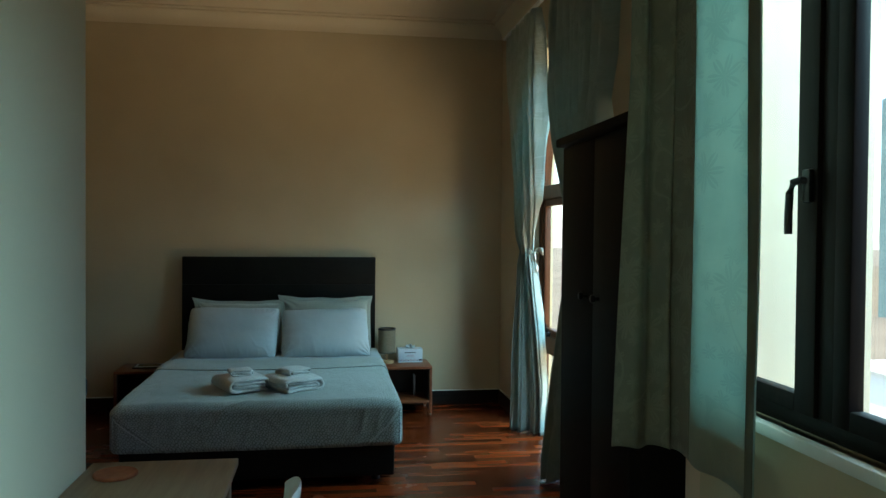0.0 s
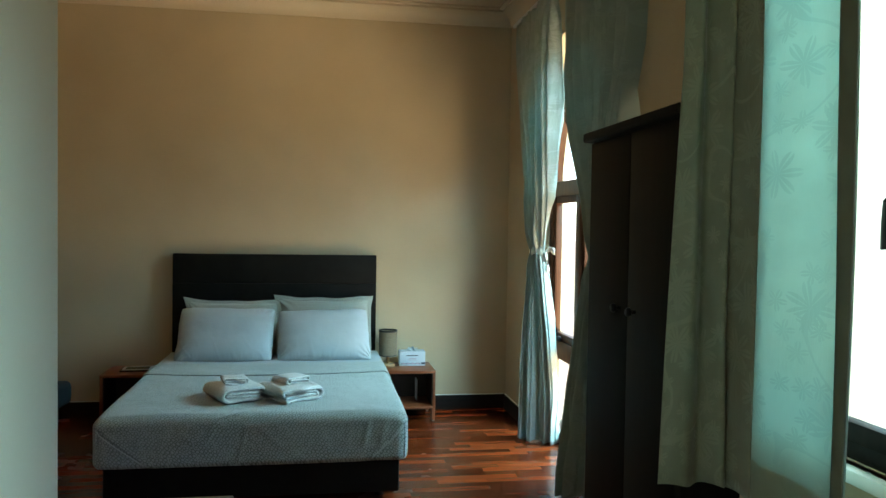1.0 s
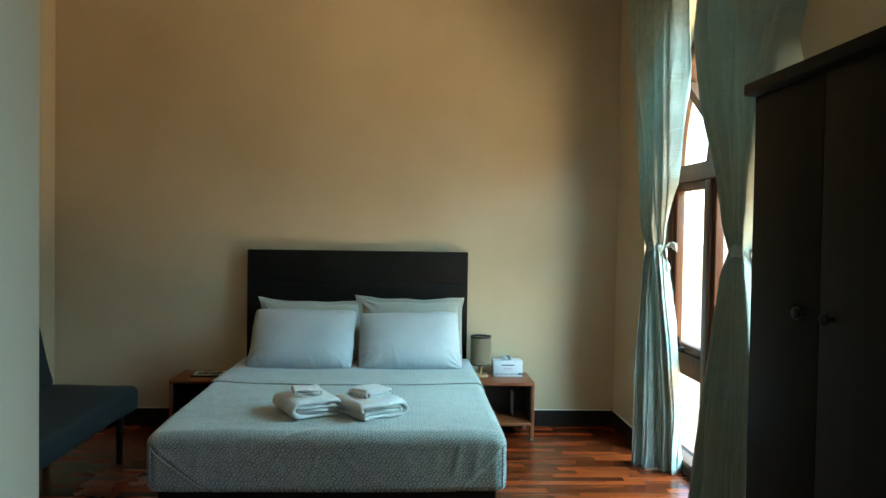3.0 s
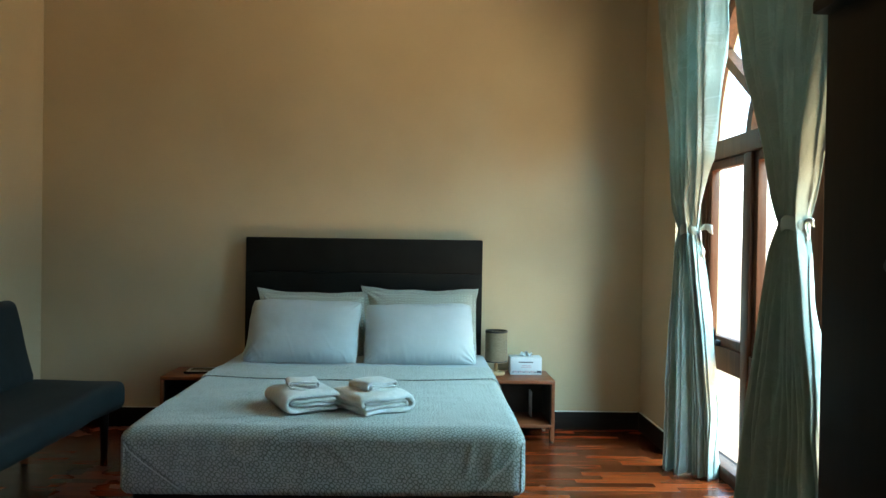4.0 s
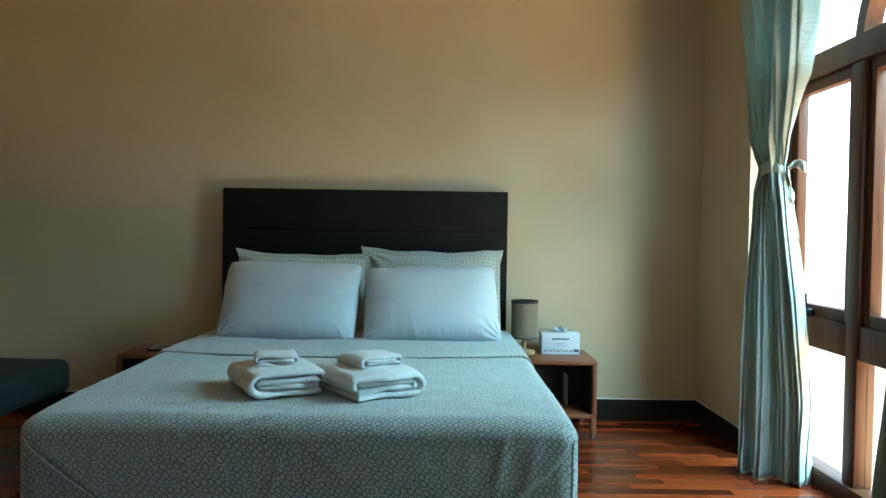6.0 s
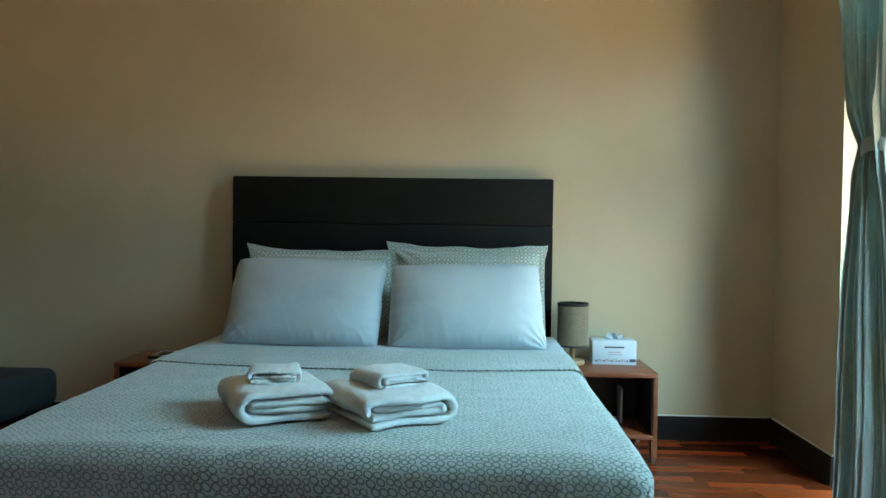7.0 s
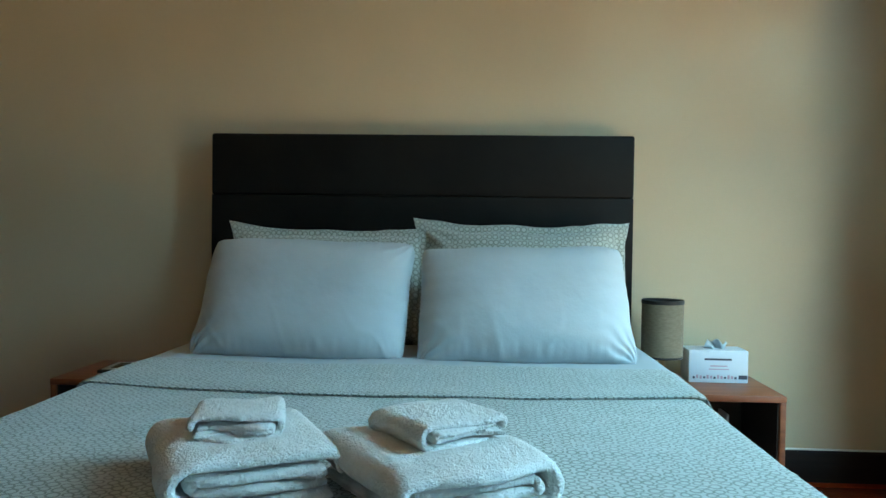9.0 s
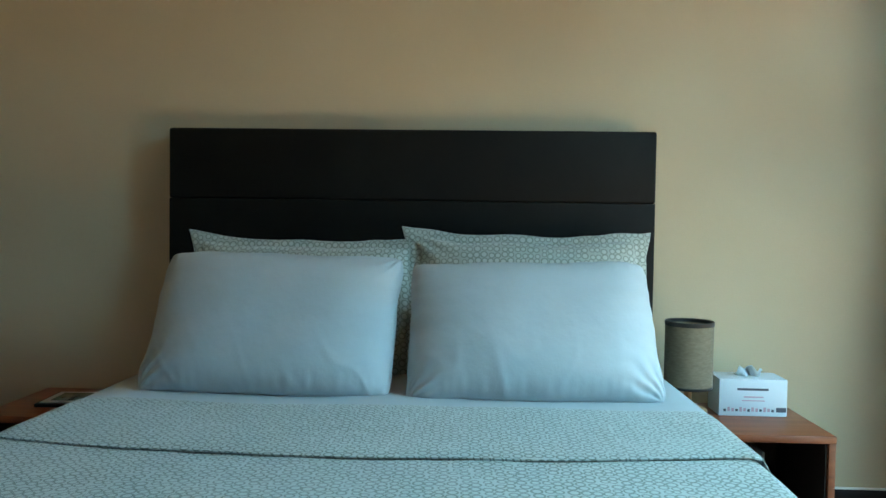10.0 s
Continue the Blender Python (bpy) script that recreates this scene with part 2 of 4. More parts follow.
# darker copy of SHEER: the shade of the folds is put into its colour
SHEER_SHADED = curtain_cloth("teal_satin_shade_tone", (0.19, 0.20, 0.145), (0.24, 0.255, 0.185), 0.12, (0.9, 1.05, 1.0))
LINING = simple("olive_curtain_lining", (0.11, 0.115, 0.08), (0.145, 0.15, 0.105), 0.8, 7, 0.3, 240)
RIBBON = simple("pale_ribbon", (0.66, 0.60, 0.52), (0.76, 0.69, 0.61), 0.4, 12, 0.2, 200)
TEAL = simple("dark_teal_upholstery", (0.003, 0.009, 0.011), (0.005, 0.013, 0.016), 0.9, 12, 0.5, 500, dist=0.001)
SHADE = simple("taupe_lampshade_linen", (0.17, 0.138, 0.088), (0.225, 0.185, 0.125), 0.85, 60, 0.4, 400, stretch=(1, 1, 3))
BLACK = simple("black_trim", (0.010, 0.010, 0.010), (0.018, 0.017, 0.016), 0.5)
BEECH = wood("beech_wood", (0.36, 0.20, 0.09), (0.52, 0.31, 0.15), 0.45, (26, 26, 2))
CARD = simple("white_card", (0.56, 0.60, 0.64), (0.61, 0.65, 0.69), 0.55, 6, 0.03)
INK = simple("dark_ink", (0.05, 0.05, 0.07), (0.07, 0.07, 0.09), 0.6, bump=0)
INK2 = simple("mauve_ink", (0.42, 0.26, 0.32), (0.52, 0.33, 0.38), 0.6, bump=0)
CORK = simple("terracotta_cork", (0.28, 0.085, 0.030), (0.38, 0.13, 0.05), 0.8, 60, 0.3, 300)
PLASTIC = simple("white_moulded_plastic", (0.72, 0.71, 0.67), (0.77, 0.76, 0.72), 0.35, 3, 0.02)
METAL = simple("black_metal", (0.012, 0.012, 0.013), (0.022, 0.022, 0.022), 0.35, metal=0.6)
STEEL = simple("brushed_nickel", (0.45, 0.44, 0.42), (0.55, 0.54, 0.52), 0.3, metal=1.0)
RENDER_OUT = simple("exterior_cream_render", (0.70, 0.53, 0.40), (0.76, 0.59, 0.45), 0.85, 3, 0.3, 90)
GLASSY_CARD = simple("framed_print", (0.10, 0.16, 0.15), (0.34, 0.38, 0.33), 0.08, 30, 0.0)

GLASS, _nt, _n, _l, _p = mat("window_glass")
_g, _t, _mx = _n.new("ShaderNodeBsdfGlossy"), _n.new("ShaderNodeBsdfTransparent"), _n.new("ShaderNodeMixShader")
_g.inputs["Roughness"].default_value = 0.02
_t.inputs["Color"].default_value = (0.94, 0.98, 0.97, 1)
_mx.inputs["Fac"].default_value = 0.07
_l.new(_t.outputs["BSDF"], _mx.inputs[1])
_l.new(_g.outputs["BSDF"], _mx.inputs[2])
_l.new(_mx.outputs["Shader"], _n["Material Output"].inputs["Surface"])

# ---------------- mesh helpers ----------------


def smooth(me, angle=40):
    for f in me.polygons:
        f.use_smooth = True
    me.set_sharp_from_angle(angle=radians(angle))


def part(name, bm, material, parent=None, label="", angle=40):
    me = bpy.data.meshes.new(name)
    bmesh.ops.recalc_face_normals(bm, faces=bm.faces)
    bm.to_mesh(me)
    bm.free()
    me.materials.append(material)
    smooth(me, angle)
    ob = new(name, me)
    if parent is not None:
        ob.parent = parent
    if label:
        tagged(ob, label)
    return ob


def thing(name, loc, label, category, group="", kind="", rz=0.0):
    ob = new(name)
    ob.matrix_world = pose(*loc, 0, 0, rz)
    ob.empty_display_size = 0.1
    return tagged(ob, label, category, group, kind)


def box(x0, x1, y0, y1, z0, z1, bevel=0.0, seg=2, bm=None):
    own = bm is None
    b = bmesh.new()
    bmesh.ops.create_cube(b, size=1)
    for v in b.verts:
        v.co = Vector(((x0 + x1) / 2 + v.co.x * (x1 - x0), (y0 + y1) / 2 + v.co.y * (y1 - y0), (z0 + z1) / 2 + v.co.z * (z1 - z0)))
    if bevel:
        bmesh.ops.bevel(b, geom=list(b.edges), offset=bevel, segments=seg, affect="EDGES", profile=0.5)
    if own:
        return b
    merge(bm, b)
    return bm


def merge(bm, other):
    me = bpy.data.meshes.new("tmp")
    other.to_mesh(me)
    other.free()
    bm.from_mesh(me)
    bpy.data.meshes.remove(me)


def lathe(profile, seg=32, cx=0.0, cy=0.0):
    """Turned shape from (radius, height) pairs."""
    bm = bmesh.new()
    rings = []
    for r, z in profile:
        if r < 1e-5:
            rings.append([bm.verts.new((cx, cy, z))])
        else:
            rings.append([bm.verts.new((cx + r * math.cos(2 * math.pi * i / seg), cy + r * math.sin(2 * math.pi * i / seg), z)) for i in range(seg)])
    for a, b in zip(rings, rings[1:]):
        for i in range(seg):
            j = (i + 1) % seg
            if len(a) == 1 and len(b) > 1:
                bm.faces.new((a[0], b[j], b[i]))
            elif len(b) == 1 and len(a) > 1:
                bm.faces.new((a[i], a[j], b[0]))
            elif len(a) > 1:
                bm.faces.new((a[i], a[j], b[j], b[i]))
    return bm


def prism(outline, axis, a, b, bevel=0.0):
    """Outline in the two other axes (in x, y, z order), drawn out from a to b along axis."""
    bm = bmesh.new()
    order = {"x": lambda p, h: (h, p[0], p[1]), "y": lambda p, h: (p[0], h, p[1]), "z": lambda p, h: (p[0], p[1], h)}[axis]
    lo = [bm.verts.new(order(p, a)) for p in outline]
    hi = [bm.verts.new(order(p, b)) for p in outline]
    k = len(outline)
    for i in range(k):
        j = (i + 1) % k
        bm.faces.new((lo[i], lo[j], hi[j], hi[i]))
    caps = [bm.faces.new(lo), bm.faces.new(hi)]
    if bevel:
        edges = [e for f in caps for e in f.edges]
        bmesh.ops.bevel(bm, geom=edges, offset=bevel, segments=2, affect="EDGES")
    else:
        bmesh.ops.triangulate(bm, faces=caps)
    return bm


def tube(points, radius, seg=8, bm=None):
    """Round bar along points."""
    own = bm or bmesh.new()
    pts = [Vector(p) for p in points]
    rings = []
    for i, p in enumerate(pts):
        d = (pts[min(i + 1, len(pts) - 1)] - pts[max(i - 1, 0)]).normalized()
        up = Vector((0, 0, 1)) if abs(d.z) < 0.9 else Vector((1, 0, 0))
        s = d.cross(up).normalized()
        u = s.cross(d)
        rings.append([own.verts.new(p + radius * (math.cos(2 * math.pi * k / seg) * s + math.sin(2 * math.pi * k / seg) * u)) for k in range(seg)])
    for a, b in zip(rings, rings[1:]):
        for k in range(seg):
            own.faces.new((a[k], a[(k + 1) % seg], b[(k + 1) % seg], b[k]))
    own.faces.new(rings[0])
    own.faces.new(rings[-1])
    return own


def wobble(bm, amount, scale, seed=0.0):
    for v in bm.verts:
        q = v.co * scale + Vector((seed, seed * 1.7, -seed))
        v.co += amount * Vector((noise.noise(q), noise.noise(q + Vector((31, 0, 0))), noise.noise(q + Vector((0, 57, 0)))))


def setting(name, bm, material, label, category):
    return tagged(part(name, bm, material), label, category, kind="structure")


# ---------------- the room ----------------
XL, XR, YB, H = -2.43, 1.65, 7.0, 3.32      # left wall, window wall, headboard wall, ceiling
XP, YP = -0.61, 2.86                        # face and end of the partition beside the desk
XN, YJ = 1.32, 2.76                         # side-window wall and the step back to the window wall
Y0 = -1.4
CY, RO, SPRING = 5.30, 1.025, 1.82           # arched opening: middle, half width, springing height
XOUT = 1.92


def arc(cy, r, z, a0, a1, n=24):
    return [(cy + r * math.cos(radians(a0 + (a1 - a0) * i / n)), z + r * math.sin(radians(a0 + (a1 - a0) * i / n))) for i in range(n + 1)]


setting("wall_north", box(XL - 0.15, XR, YB, YB + 0.15, 0, H + 0.1), PAINT, "cream painted plaster wall behind the headboard", "wall")
setting("wall_west", box(XL - 0.15, XL, YP - 0.15, YB, 0, H + 0.1), PAINT, "cream painted plaster wall beside the sofa", "wall")
setting("wall_partition", box(XP - 0.15, XP, Y0, YP, 0, H + 0.1), PAINT_SIDE_LIT, "smooth partition wall beside the desk, window light put into its paint colour", "wall")
setting("wall_partition_return", box(XL, XP - 0.15, YP - 0.15, YP, 0, H + 0.1), PAINT, "cream painted wall at the end of the sofa nook", "wall")


def strip_solid(lower, upper, x0, x1):
    """A slab between two lines of (y, z) points of one length, from x0 to x1."""
    bm = bmesh.new()
    g = [[bm.verts.new((x, y, z)) for y, z in line] for line in (lower, upper) for x in (x0, x1)]
    k = len(lower)
    for i in range(k - 1):
        for a, b in ((0, 1), (1, 3), (3, 2), (2, 0)):
            bm.faces.new((g[a][i], g[a][i + 1], g[b][i + 1], g[b][i]))
    for i in (0, k - 1):
        bm.faces.new((g[0][i], g[1][i], g[3][i], g[2][i]))
    return bm


crown = arc(CY, RO, SPRING, 180, 0, 40)
bm = strip_solid(crown, [(y, H + 0.1) for y, z in crown], XR, XOUT)
box(XR, XOUT, YJ, CY - RO, 0, H + 0.1, bm=bm)
box(XR, XOUT, CY + RO, YB + 0.15, 0, H + 0.1, bm=bm)
setting("wall_east", bm, PAINT, "cream plaster wall pierced by a tall arched window", "wall")
setting("wall_east_step", box(XN, XOUT, YJ - 0.10, YJ, 0, H + 0.1), RENDER_OUT, "cream rendered step in the outer wall", "wall")
NW0, NW1, NZ0, NZ1 = 0.10, 2.60, 0.985, 2.60  # side window opening
bm = box(XN, XN + 0.14, Y0, YJ - 0.10, 0, NZ0)
box(XN, XN + 0.14, Y0, YJ - 0.10, NZ1, H + 0.1, bm=bm)
box(XN, XN + 0.14, Y0, NW0, NZ0, NZ1, bm=bm)
box(XN, XN + 0.14, NW1, YJ - 0.10, NZ0, NZ1, bm=bm)
setting("wall_side", bm, PAINT, "cream wall below and above the side window", "wall")
setting("wall_south", box(XP - 0.15, XN + 0.14, Y0 - 0.15, Y0, 0, H + 0.1), PAINT, "cream painted wall behind the desk end", "wall")
setting("ceiling", box(XL - 0.15, XOUT, Y0 - 0.15, YB + 0.15, H, H + 0.12), CEIL, "pale cream painted ceiling", "ceiling")
setting("floor_base", box(XL - 0.15, XOUT + 0.1, Y0 - 0.15, YB + 0.15, -0.2, -0.012), SKIRT, "dark screed under the parquet strips", "floor")

# plaster cornice: a cove with two fillets
cove = [(0, 0), (0, -0.13), (0.012, -0.13), (0.016, -0.10), (0.03, -0.075), (0.055, -0.05), (0.09, -0.032), (0.10, -0.03), (0.10, -0.016), (0.135, -0.012), (0.135, 0)]
setting("cornice", prism([(YB - p, H + q) for p, q in cove], "x", XL, XR), CEIL, "moulded plaster cornice along the headboard wall", "cornice")
setting("cornice", prism([(XR - p, H + q) for p, q in cove], "y", YJ, YB), CEIL, "moulded plaster cornice over the arched window", "cornice")
setting("cornice", prism([(XL + p, H + q) for p, q in cove], "y", YP, YB), CEIL, "moulded plaster cornice over the sofa", "cornice")

# skirting boards, dark wood with an eased top edge
sk = [(0, 0), (0.016, 0), (0.016, 0.108), (0.012, 0.117), (0.006, 0.12), (0, 0.12)]
setting("baseboard", prism([(YB - p, q) for p, q in sk], "x", XL, XR), SKIRT, "dark wooden skirting board on the headboard wall", "baseboard")
setting("baseboard", prism([(XR - p, q) for p, q in sk], "y", CY + RO + 0.005, YB - 0.016), SKIRT, "dark wooden skirting board beside the arched window", "baseboard")
setting("baseboard", prism([(XR - p, q) for p, q in sk], "y", YJ, CY - RO - 0.005), SKIRT, "dark wooden skirting board behind the wardrobe", "baseboard")
setting("baseboard", prism([(XL + p, q) for p, q in sk], "y", YP, YB - 0.016), SKIRT, "dark wooden skirting board behind the sofa", "baseboard")
setting("baseboard", prism([(XP + p, q) for p, q in sk], "y", Y0, YP), SKIRT, "dark wooden skirting board on the partition", "baseboard")

# thin pale line of filler where the skirting meets the plaster
setting("trim", box(-2.40, XR - 0.02, YB - 0.012, YB, 0.12, 0.125, 0.001), WHITE_TRIM, "pale bead of filler along the skirting top", "trim")
setting("trim", box(XR - 0.012, XR, CY + RO + 0.01, YB - 0.016, 0.12, 0.125, 0.001), WHITE_TRIM, "pale bead of filler along the skirting top", "trim")

# ---------------- arched window ----------------
WX0, WX1 = 1.805, 1.875
ROF, RIF = RO, 0.945


def frame_ring(r0, r1, a0, a1, x0, x1, n=36):
    return strip_solid(arc(CY, r0, SPRING, a0, a1, n), arc(CY, r1, SPRING, a0, a1, n), x0, x1)


win = thing("window_1", (0, 0, 0), "tall arched window with brown wooden frames and a fanlight", "window", kind="structure")
for s, (ya, yb) in (("far", (CY + RIF, CY + ROF)), ("near", (CY - ROF, CY - RIF))):
    part("jamb", box(WX0, WX1, ya, yb, 0.0, SPRING, 0.006), FRAMEWOOD, win)
part("arch_frame", frame_ring(RIF, ROF, 0, 180, WX0, WX1), FRAMEWOOD, win)
part("threshold", box(WX0 - 0.02, WX1, CY - RIF, CY + RIF, 0.0, 0.075, 0.006), FRAMEWOOD, win)
part("transom", box(WX0 - 0.012, WX1, CY - RIF, CY + RIF, SPRING - 0.06, SPRING + 0.045, 0.006), FRAMEWOOD, win)
for ym in (CY + 0.36, CY - 0.36):
    part("mullion", box(WX0 - 0.006, WX1, ym - 0.045, ym + 0.045, 0.075, SPRING - 0.06, 0.006), FRAMEWOOD, win)
part("fan_arch", frame_ring(0.345, 0.405, 0, 180, WX0, WX1), FRAMEWOOD, win)
for a in (35, 90, 145):
    c, s = math.cos(radians(a)), math.sin(radians(a))
    w = 0.028
    q = [(CY + r * c - k * w * s, SPRING + r * s + k * w * c) for r, k in ((0.40, -1), (0.95, -1), (0.95, 1), (0.40, 1))]
    part("fan_bar", prism(q, "x", WX0 + 0.004, WX1 - 0.004), FRAMEWOOD, win)
LIGHTS = [(CY + 0.405, CY + RIF), (CY - 0.315, CY + 0.315), (CY - RIF, CY - 0.405)]
for i, (ya, yb) in enumerate(LIGHTS):
    part("middle_rail", box(WX0, WX1, ya, yb, 0.58, 0.715, 0.006), FRAMEWOOD, win)
    # casement above the rail
    sash = bmesh.new()
    for q in ((ya, ya + 0.05, 0.715, SPRING - 0.06), (yb - 0.05, yb, 0.715, SPRING - 0.06), (ya + 0.05, yb - 0.05, 0.715, 0.765), (ya + 0.05, yb - 0.05, SPRING - 0.11, SPRING - 0.06)):
        box(WX0 + 0.012, WX1 - 0.01, q[0], q[1], q[2], q[3], 0.005, bm=sash)
    case = part("casement", sash, FRAMEWOOD, win)
    g = part("pane", box(1.84, 1.846, ya + 0.045, yb - 0.045, 0.76, SPRING - 0.105), GLASS, case)
    g.visible_shadow = False
    g = part("pane", box(1.84, 1.846, ya, yb, 0.07, 0.585), GLASS, win)
    g.visible_shadow = False
g = part("pane", frame_ring(0.40, 0.96, 3, 177, 1.84, 1.846), GLASS, win)
g.visible_shadow = False
g = part("pane", prism(arc(CY, 0.35, SPRING, 7, 173), "x", 1.84, 1.846), GLASS, win)
g.visible_shadow = False
# casement stay on the rail of the far light
yk = CY + 0.71
st = box(WX0 - 0.028, WX0 + 0.004, yk - 0.02, yk + 0.03, 0.715, 0.748, 0.006)
stay = part("window_catch", st, METAL, win, "black metal casement catch")
part("lever", tube([(WX0 - 0.016, yk + 0.005, 0.745), (WX0 - 0.03, yk - 0.012, 0.775), (WX0 - 0.04, yk - 0.03, 0.815)], 0.007), METAL, stay)

# ---------------- side window ----------------
win2 = thing("window_2", (0, 0, 0), "dark wooden casement window over a white sill", "window", kind="structure")
FX0, FX1 = XN + 0.03, XN + 0.10
part("window_frame", box(FX0, FX1, NW0, NW1, NZ0 + 0.0, NZ0 + 0.045, 0.005), BLACKFRAME, win2)
part("window_frame", box(FX0, FX1, NW0, NW1, NZ1 - 0.05, NZ1, 0.005), BLACKFRAME, win2)
part("window_frame", box(FX0, FX1, NW1 - 0.04, NW1, NZ0 + 0.045, NZ1 - 0.05, 0.005), BLACKFRAME, win2)
part("window_frame", box(FX0, FX1, NW0, NW0 + 0.05, NZ0 + 0.045, NZ1 - 0.05, 0.005), BLACKFRAME, win2)
part("mullion", box(FX0, FX1, 2.04, 2.11, NZ0 + 0.045, NZ1 - 0.05, 0.005), BLACKFRAME, win2)
part("mullion", box(FX0, FX1, 1.10, 1.17, NZ0 + 0.045, NZ1 - 0.05, 0.005), BLACKFRAME, win2)
for ya, yb in ((2.11, NW1 - 0.04), (1.17, 2.04), (NW0 + 0.05, 1.10)):
    za, zb = NZ0 + 0.045, NZ1 - 0.05
    sash = bmesh.new()
    w = 0.085
    wo = 0.045 if yb > 2.3 else 0.062
    for q in ((ya, ya + w, za, zb), (yb - wo, yb, za, zb), (ya + w, yb - wo, za, za + 0.05), (ya + w, yb - wo, zb - 0.05, zb)):
        box(FX0 - 0.012, FX0 + 0.03, q[0], q[1], q[2], q[3], 0.006, bm=sash)
    case = part("casement", sash, BLACKFRAME, win2)
    g = part("pane", box(FX0 + 0.018, FX0 + 0.024, ya + w - 0.005, yb - wo + 0.005, za + 0.045, zb - 0.045), GLASS, case)
    g.visible_shadow = False
hx = FX0 - 0.012
hd = box(hx - 0.018, hx, 2.118, 2.15, 1.575, 1.66, 0.006)
handle = part("window_handle", hd, METAL, win2, "black cranked metal handle")
part("grip", tube([(hx - 0.01, 2.134, 1.63), (hx - 0.028, 2.137, 1.632), (hx - 0.036, 2.155, 1.627), (hx - 0.036, 2.17, 1.60), (hx - 0.036, 2.174, 1.55), (hx - 0.036, 2.174, 1.495)], 0.0105, 10), METAL, handle)
part("window_sill", box(XN - 0.028, FX0, NW0 - 0.03, NW1 + 0.02, NZ0 - 0.035, NZ0, 0.006), WHITE_TRIM, win2, "white painted sill board")

# ---------------- curtains ----------------


def curtain(name, levels, pleats, label, seed, tie=1.36, low_pleats=3, nu=170, nz=90, seam=None, cloth=None):
    """levels: (height, middle x, middle y, half width along its run, fold depth, run angle), from the top down."""
    rnd = random.Random(seed)

    def fold_line(count):
        """Uneven folds: edges of each along the run, and its depth."""
        wide = [rnd.uniform(0.55, 1.5) for _ in range(count)]
        wide[-1] *= 0.45
        edges = [sum(wide[:i]) / sum(wide) for i in range(count + 1)]
        return edges, [rnd.uniform(0.6, 1.3) for _ in range(count)], [rnd.uniform(-0.5, 0.5) for _ in range(count)]

    high, low = fold_line(pleats), fold_line(low_pleats)
    fine = fold_line(pleats * 2 + 3)

    def fold(u, lines):
        """A fold rises slowly, turns over and drops into a narrow valley."""
        edges, deep, lean = lines
        k = max(i for i in range(len(deep)) if edges[i] <= u + 1e-9)
        w = (u - edges[k]) / (edges[k + 1] - edges[k])
        w = min(1.0, max(0.0, w))
        w = w + lean[k] * w * (1 - w)
        return deep[k] * (1.1 - 2 * math.sin(math.pi * w) ** 0.62)

    bm = bmesh.new()
    uvl = bm.loops.layers.uv.new("uv")
    hs = [q[0] for q in levels]
    grid = []
    top, bot = hs[0], hs[-1]

    def at(z):
        k = [np.interp(-z, [-h for h in hs], [q[i] for q in levels]) for i in range(1, 6)]
        return k

    for j in range(nz + 1):
        z = top + (bot - top) * j / nz
        x, y, w, a, ang = at(z)
        row = []
        for i in range(nu + 1):
            u = i / nu
            ph = u * pleats
            ud = min(1.0, max(0.0, u + 0.035 * noise.noise(Vector((u * 3, z * 0.9, seed)))))
            f = fold(ud, high if z > tie else low)
            f += 0.42 * fold(min(1.0, max(0.0, ud + 0.02 * math.sin(z * 2.1 + seed))), fine)
            f += 0.8 * noise.noise(Vector((ph * 0.9, z * 0.55, seed))) + 0.35 * noise.noise(Vector((ph * 3.0, z * 1.1, seed + 4)))
            # small tight gathers near the band
            f += 0.55 * math.sin(ph * 9 + seed) * math.exp(-((z - tie) / 0.16) ** 2)
            # slack creases lower down
            f += 0.30 * noise.noise(Vector((ph * 1.6 + z * 2.0, z * 4.5, seed + 9))) * min(1.0, max(0.0, tie - z))
            s = (u - 0.5) * 2 * w
            off = a * f + 0.012 * noise.noise(Vector((u * 6, z * 2.2, seed)))
            ca, sa = math.cos(radians(ang)), math.sin(radians(ang))
            # run along -y turned by ang; folds stand square to it
            px, py = x + sa * s + ca * off, y - ca * s + sa * off
            zz = z + (0.004 * math.sin(ph * 2 * math.pi) * (j / nz) ** 6)
            row.append((bm.verts.new((px, py, zz)), u, z))
        grid.append(row)
    for r0, r1 in zip(grid, grid[1:]):
        for i in range(nu):
            f = bm.faces.new((r0[i][0], r0[i + 1][0], r1[i + 1][0], r1[i][0]))
            for loop, c in zip(f.loops, (r0[i], r0[i + 1], r1[i + 1], r1[i])):
                loop[uvl].uv = (c[1] * 1.7, c[2])
    line = []
    if seam:
        line = [Vector(row[int(seam * nu)][0].co) + Vector((-0.006, -0.004, 0)) for row in grid if row[0][2] < 1.24]
    root = thing(name, (0, 0, 0), label, "curtain", "teal curtains")
    ob = part("drape", bm, cloth or SATIN, root, angle=180)
    sol = ob.modifiers.new("thickness", "SOLIDIFY")
    sol.thickness = 0.003
    if line:
        part("piping", tube(line, 0.0035, 6), RIBBON, root, "pale edge of the curtain lining")
    return root


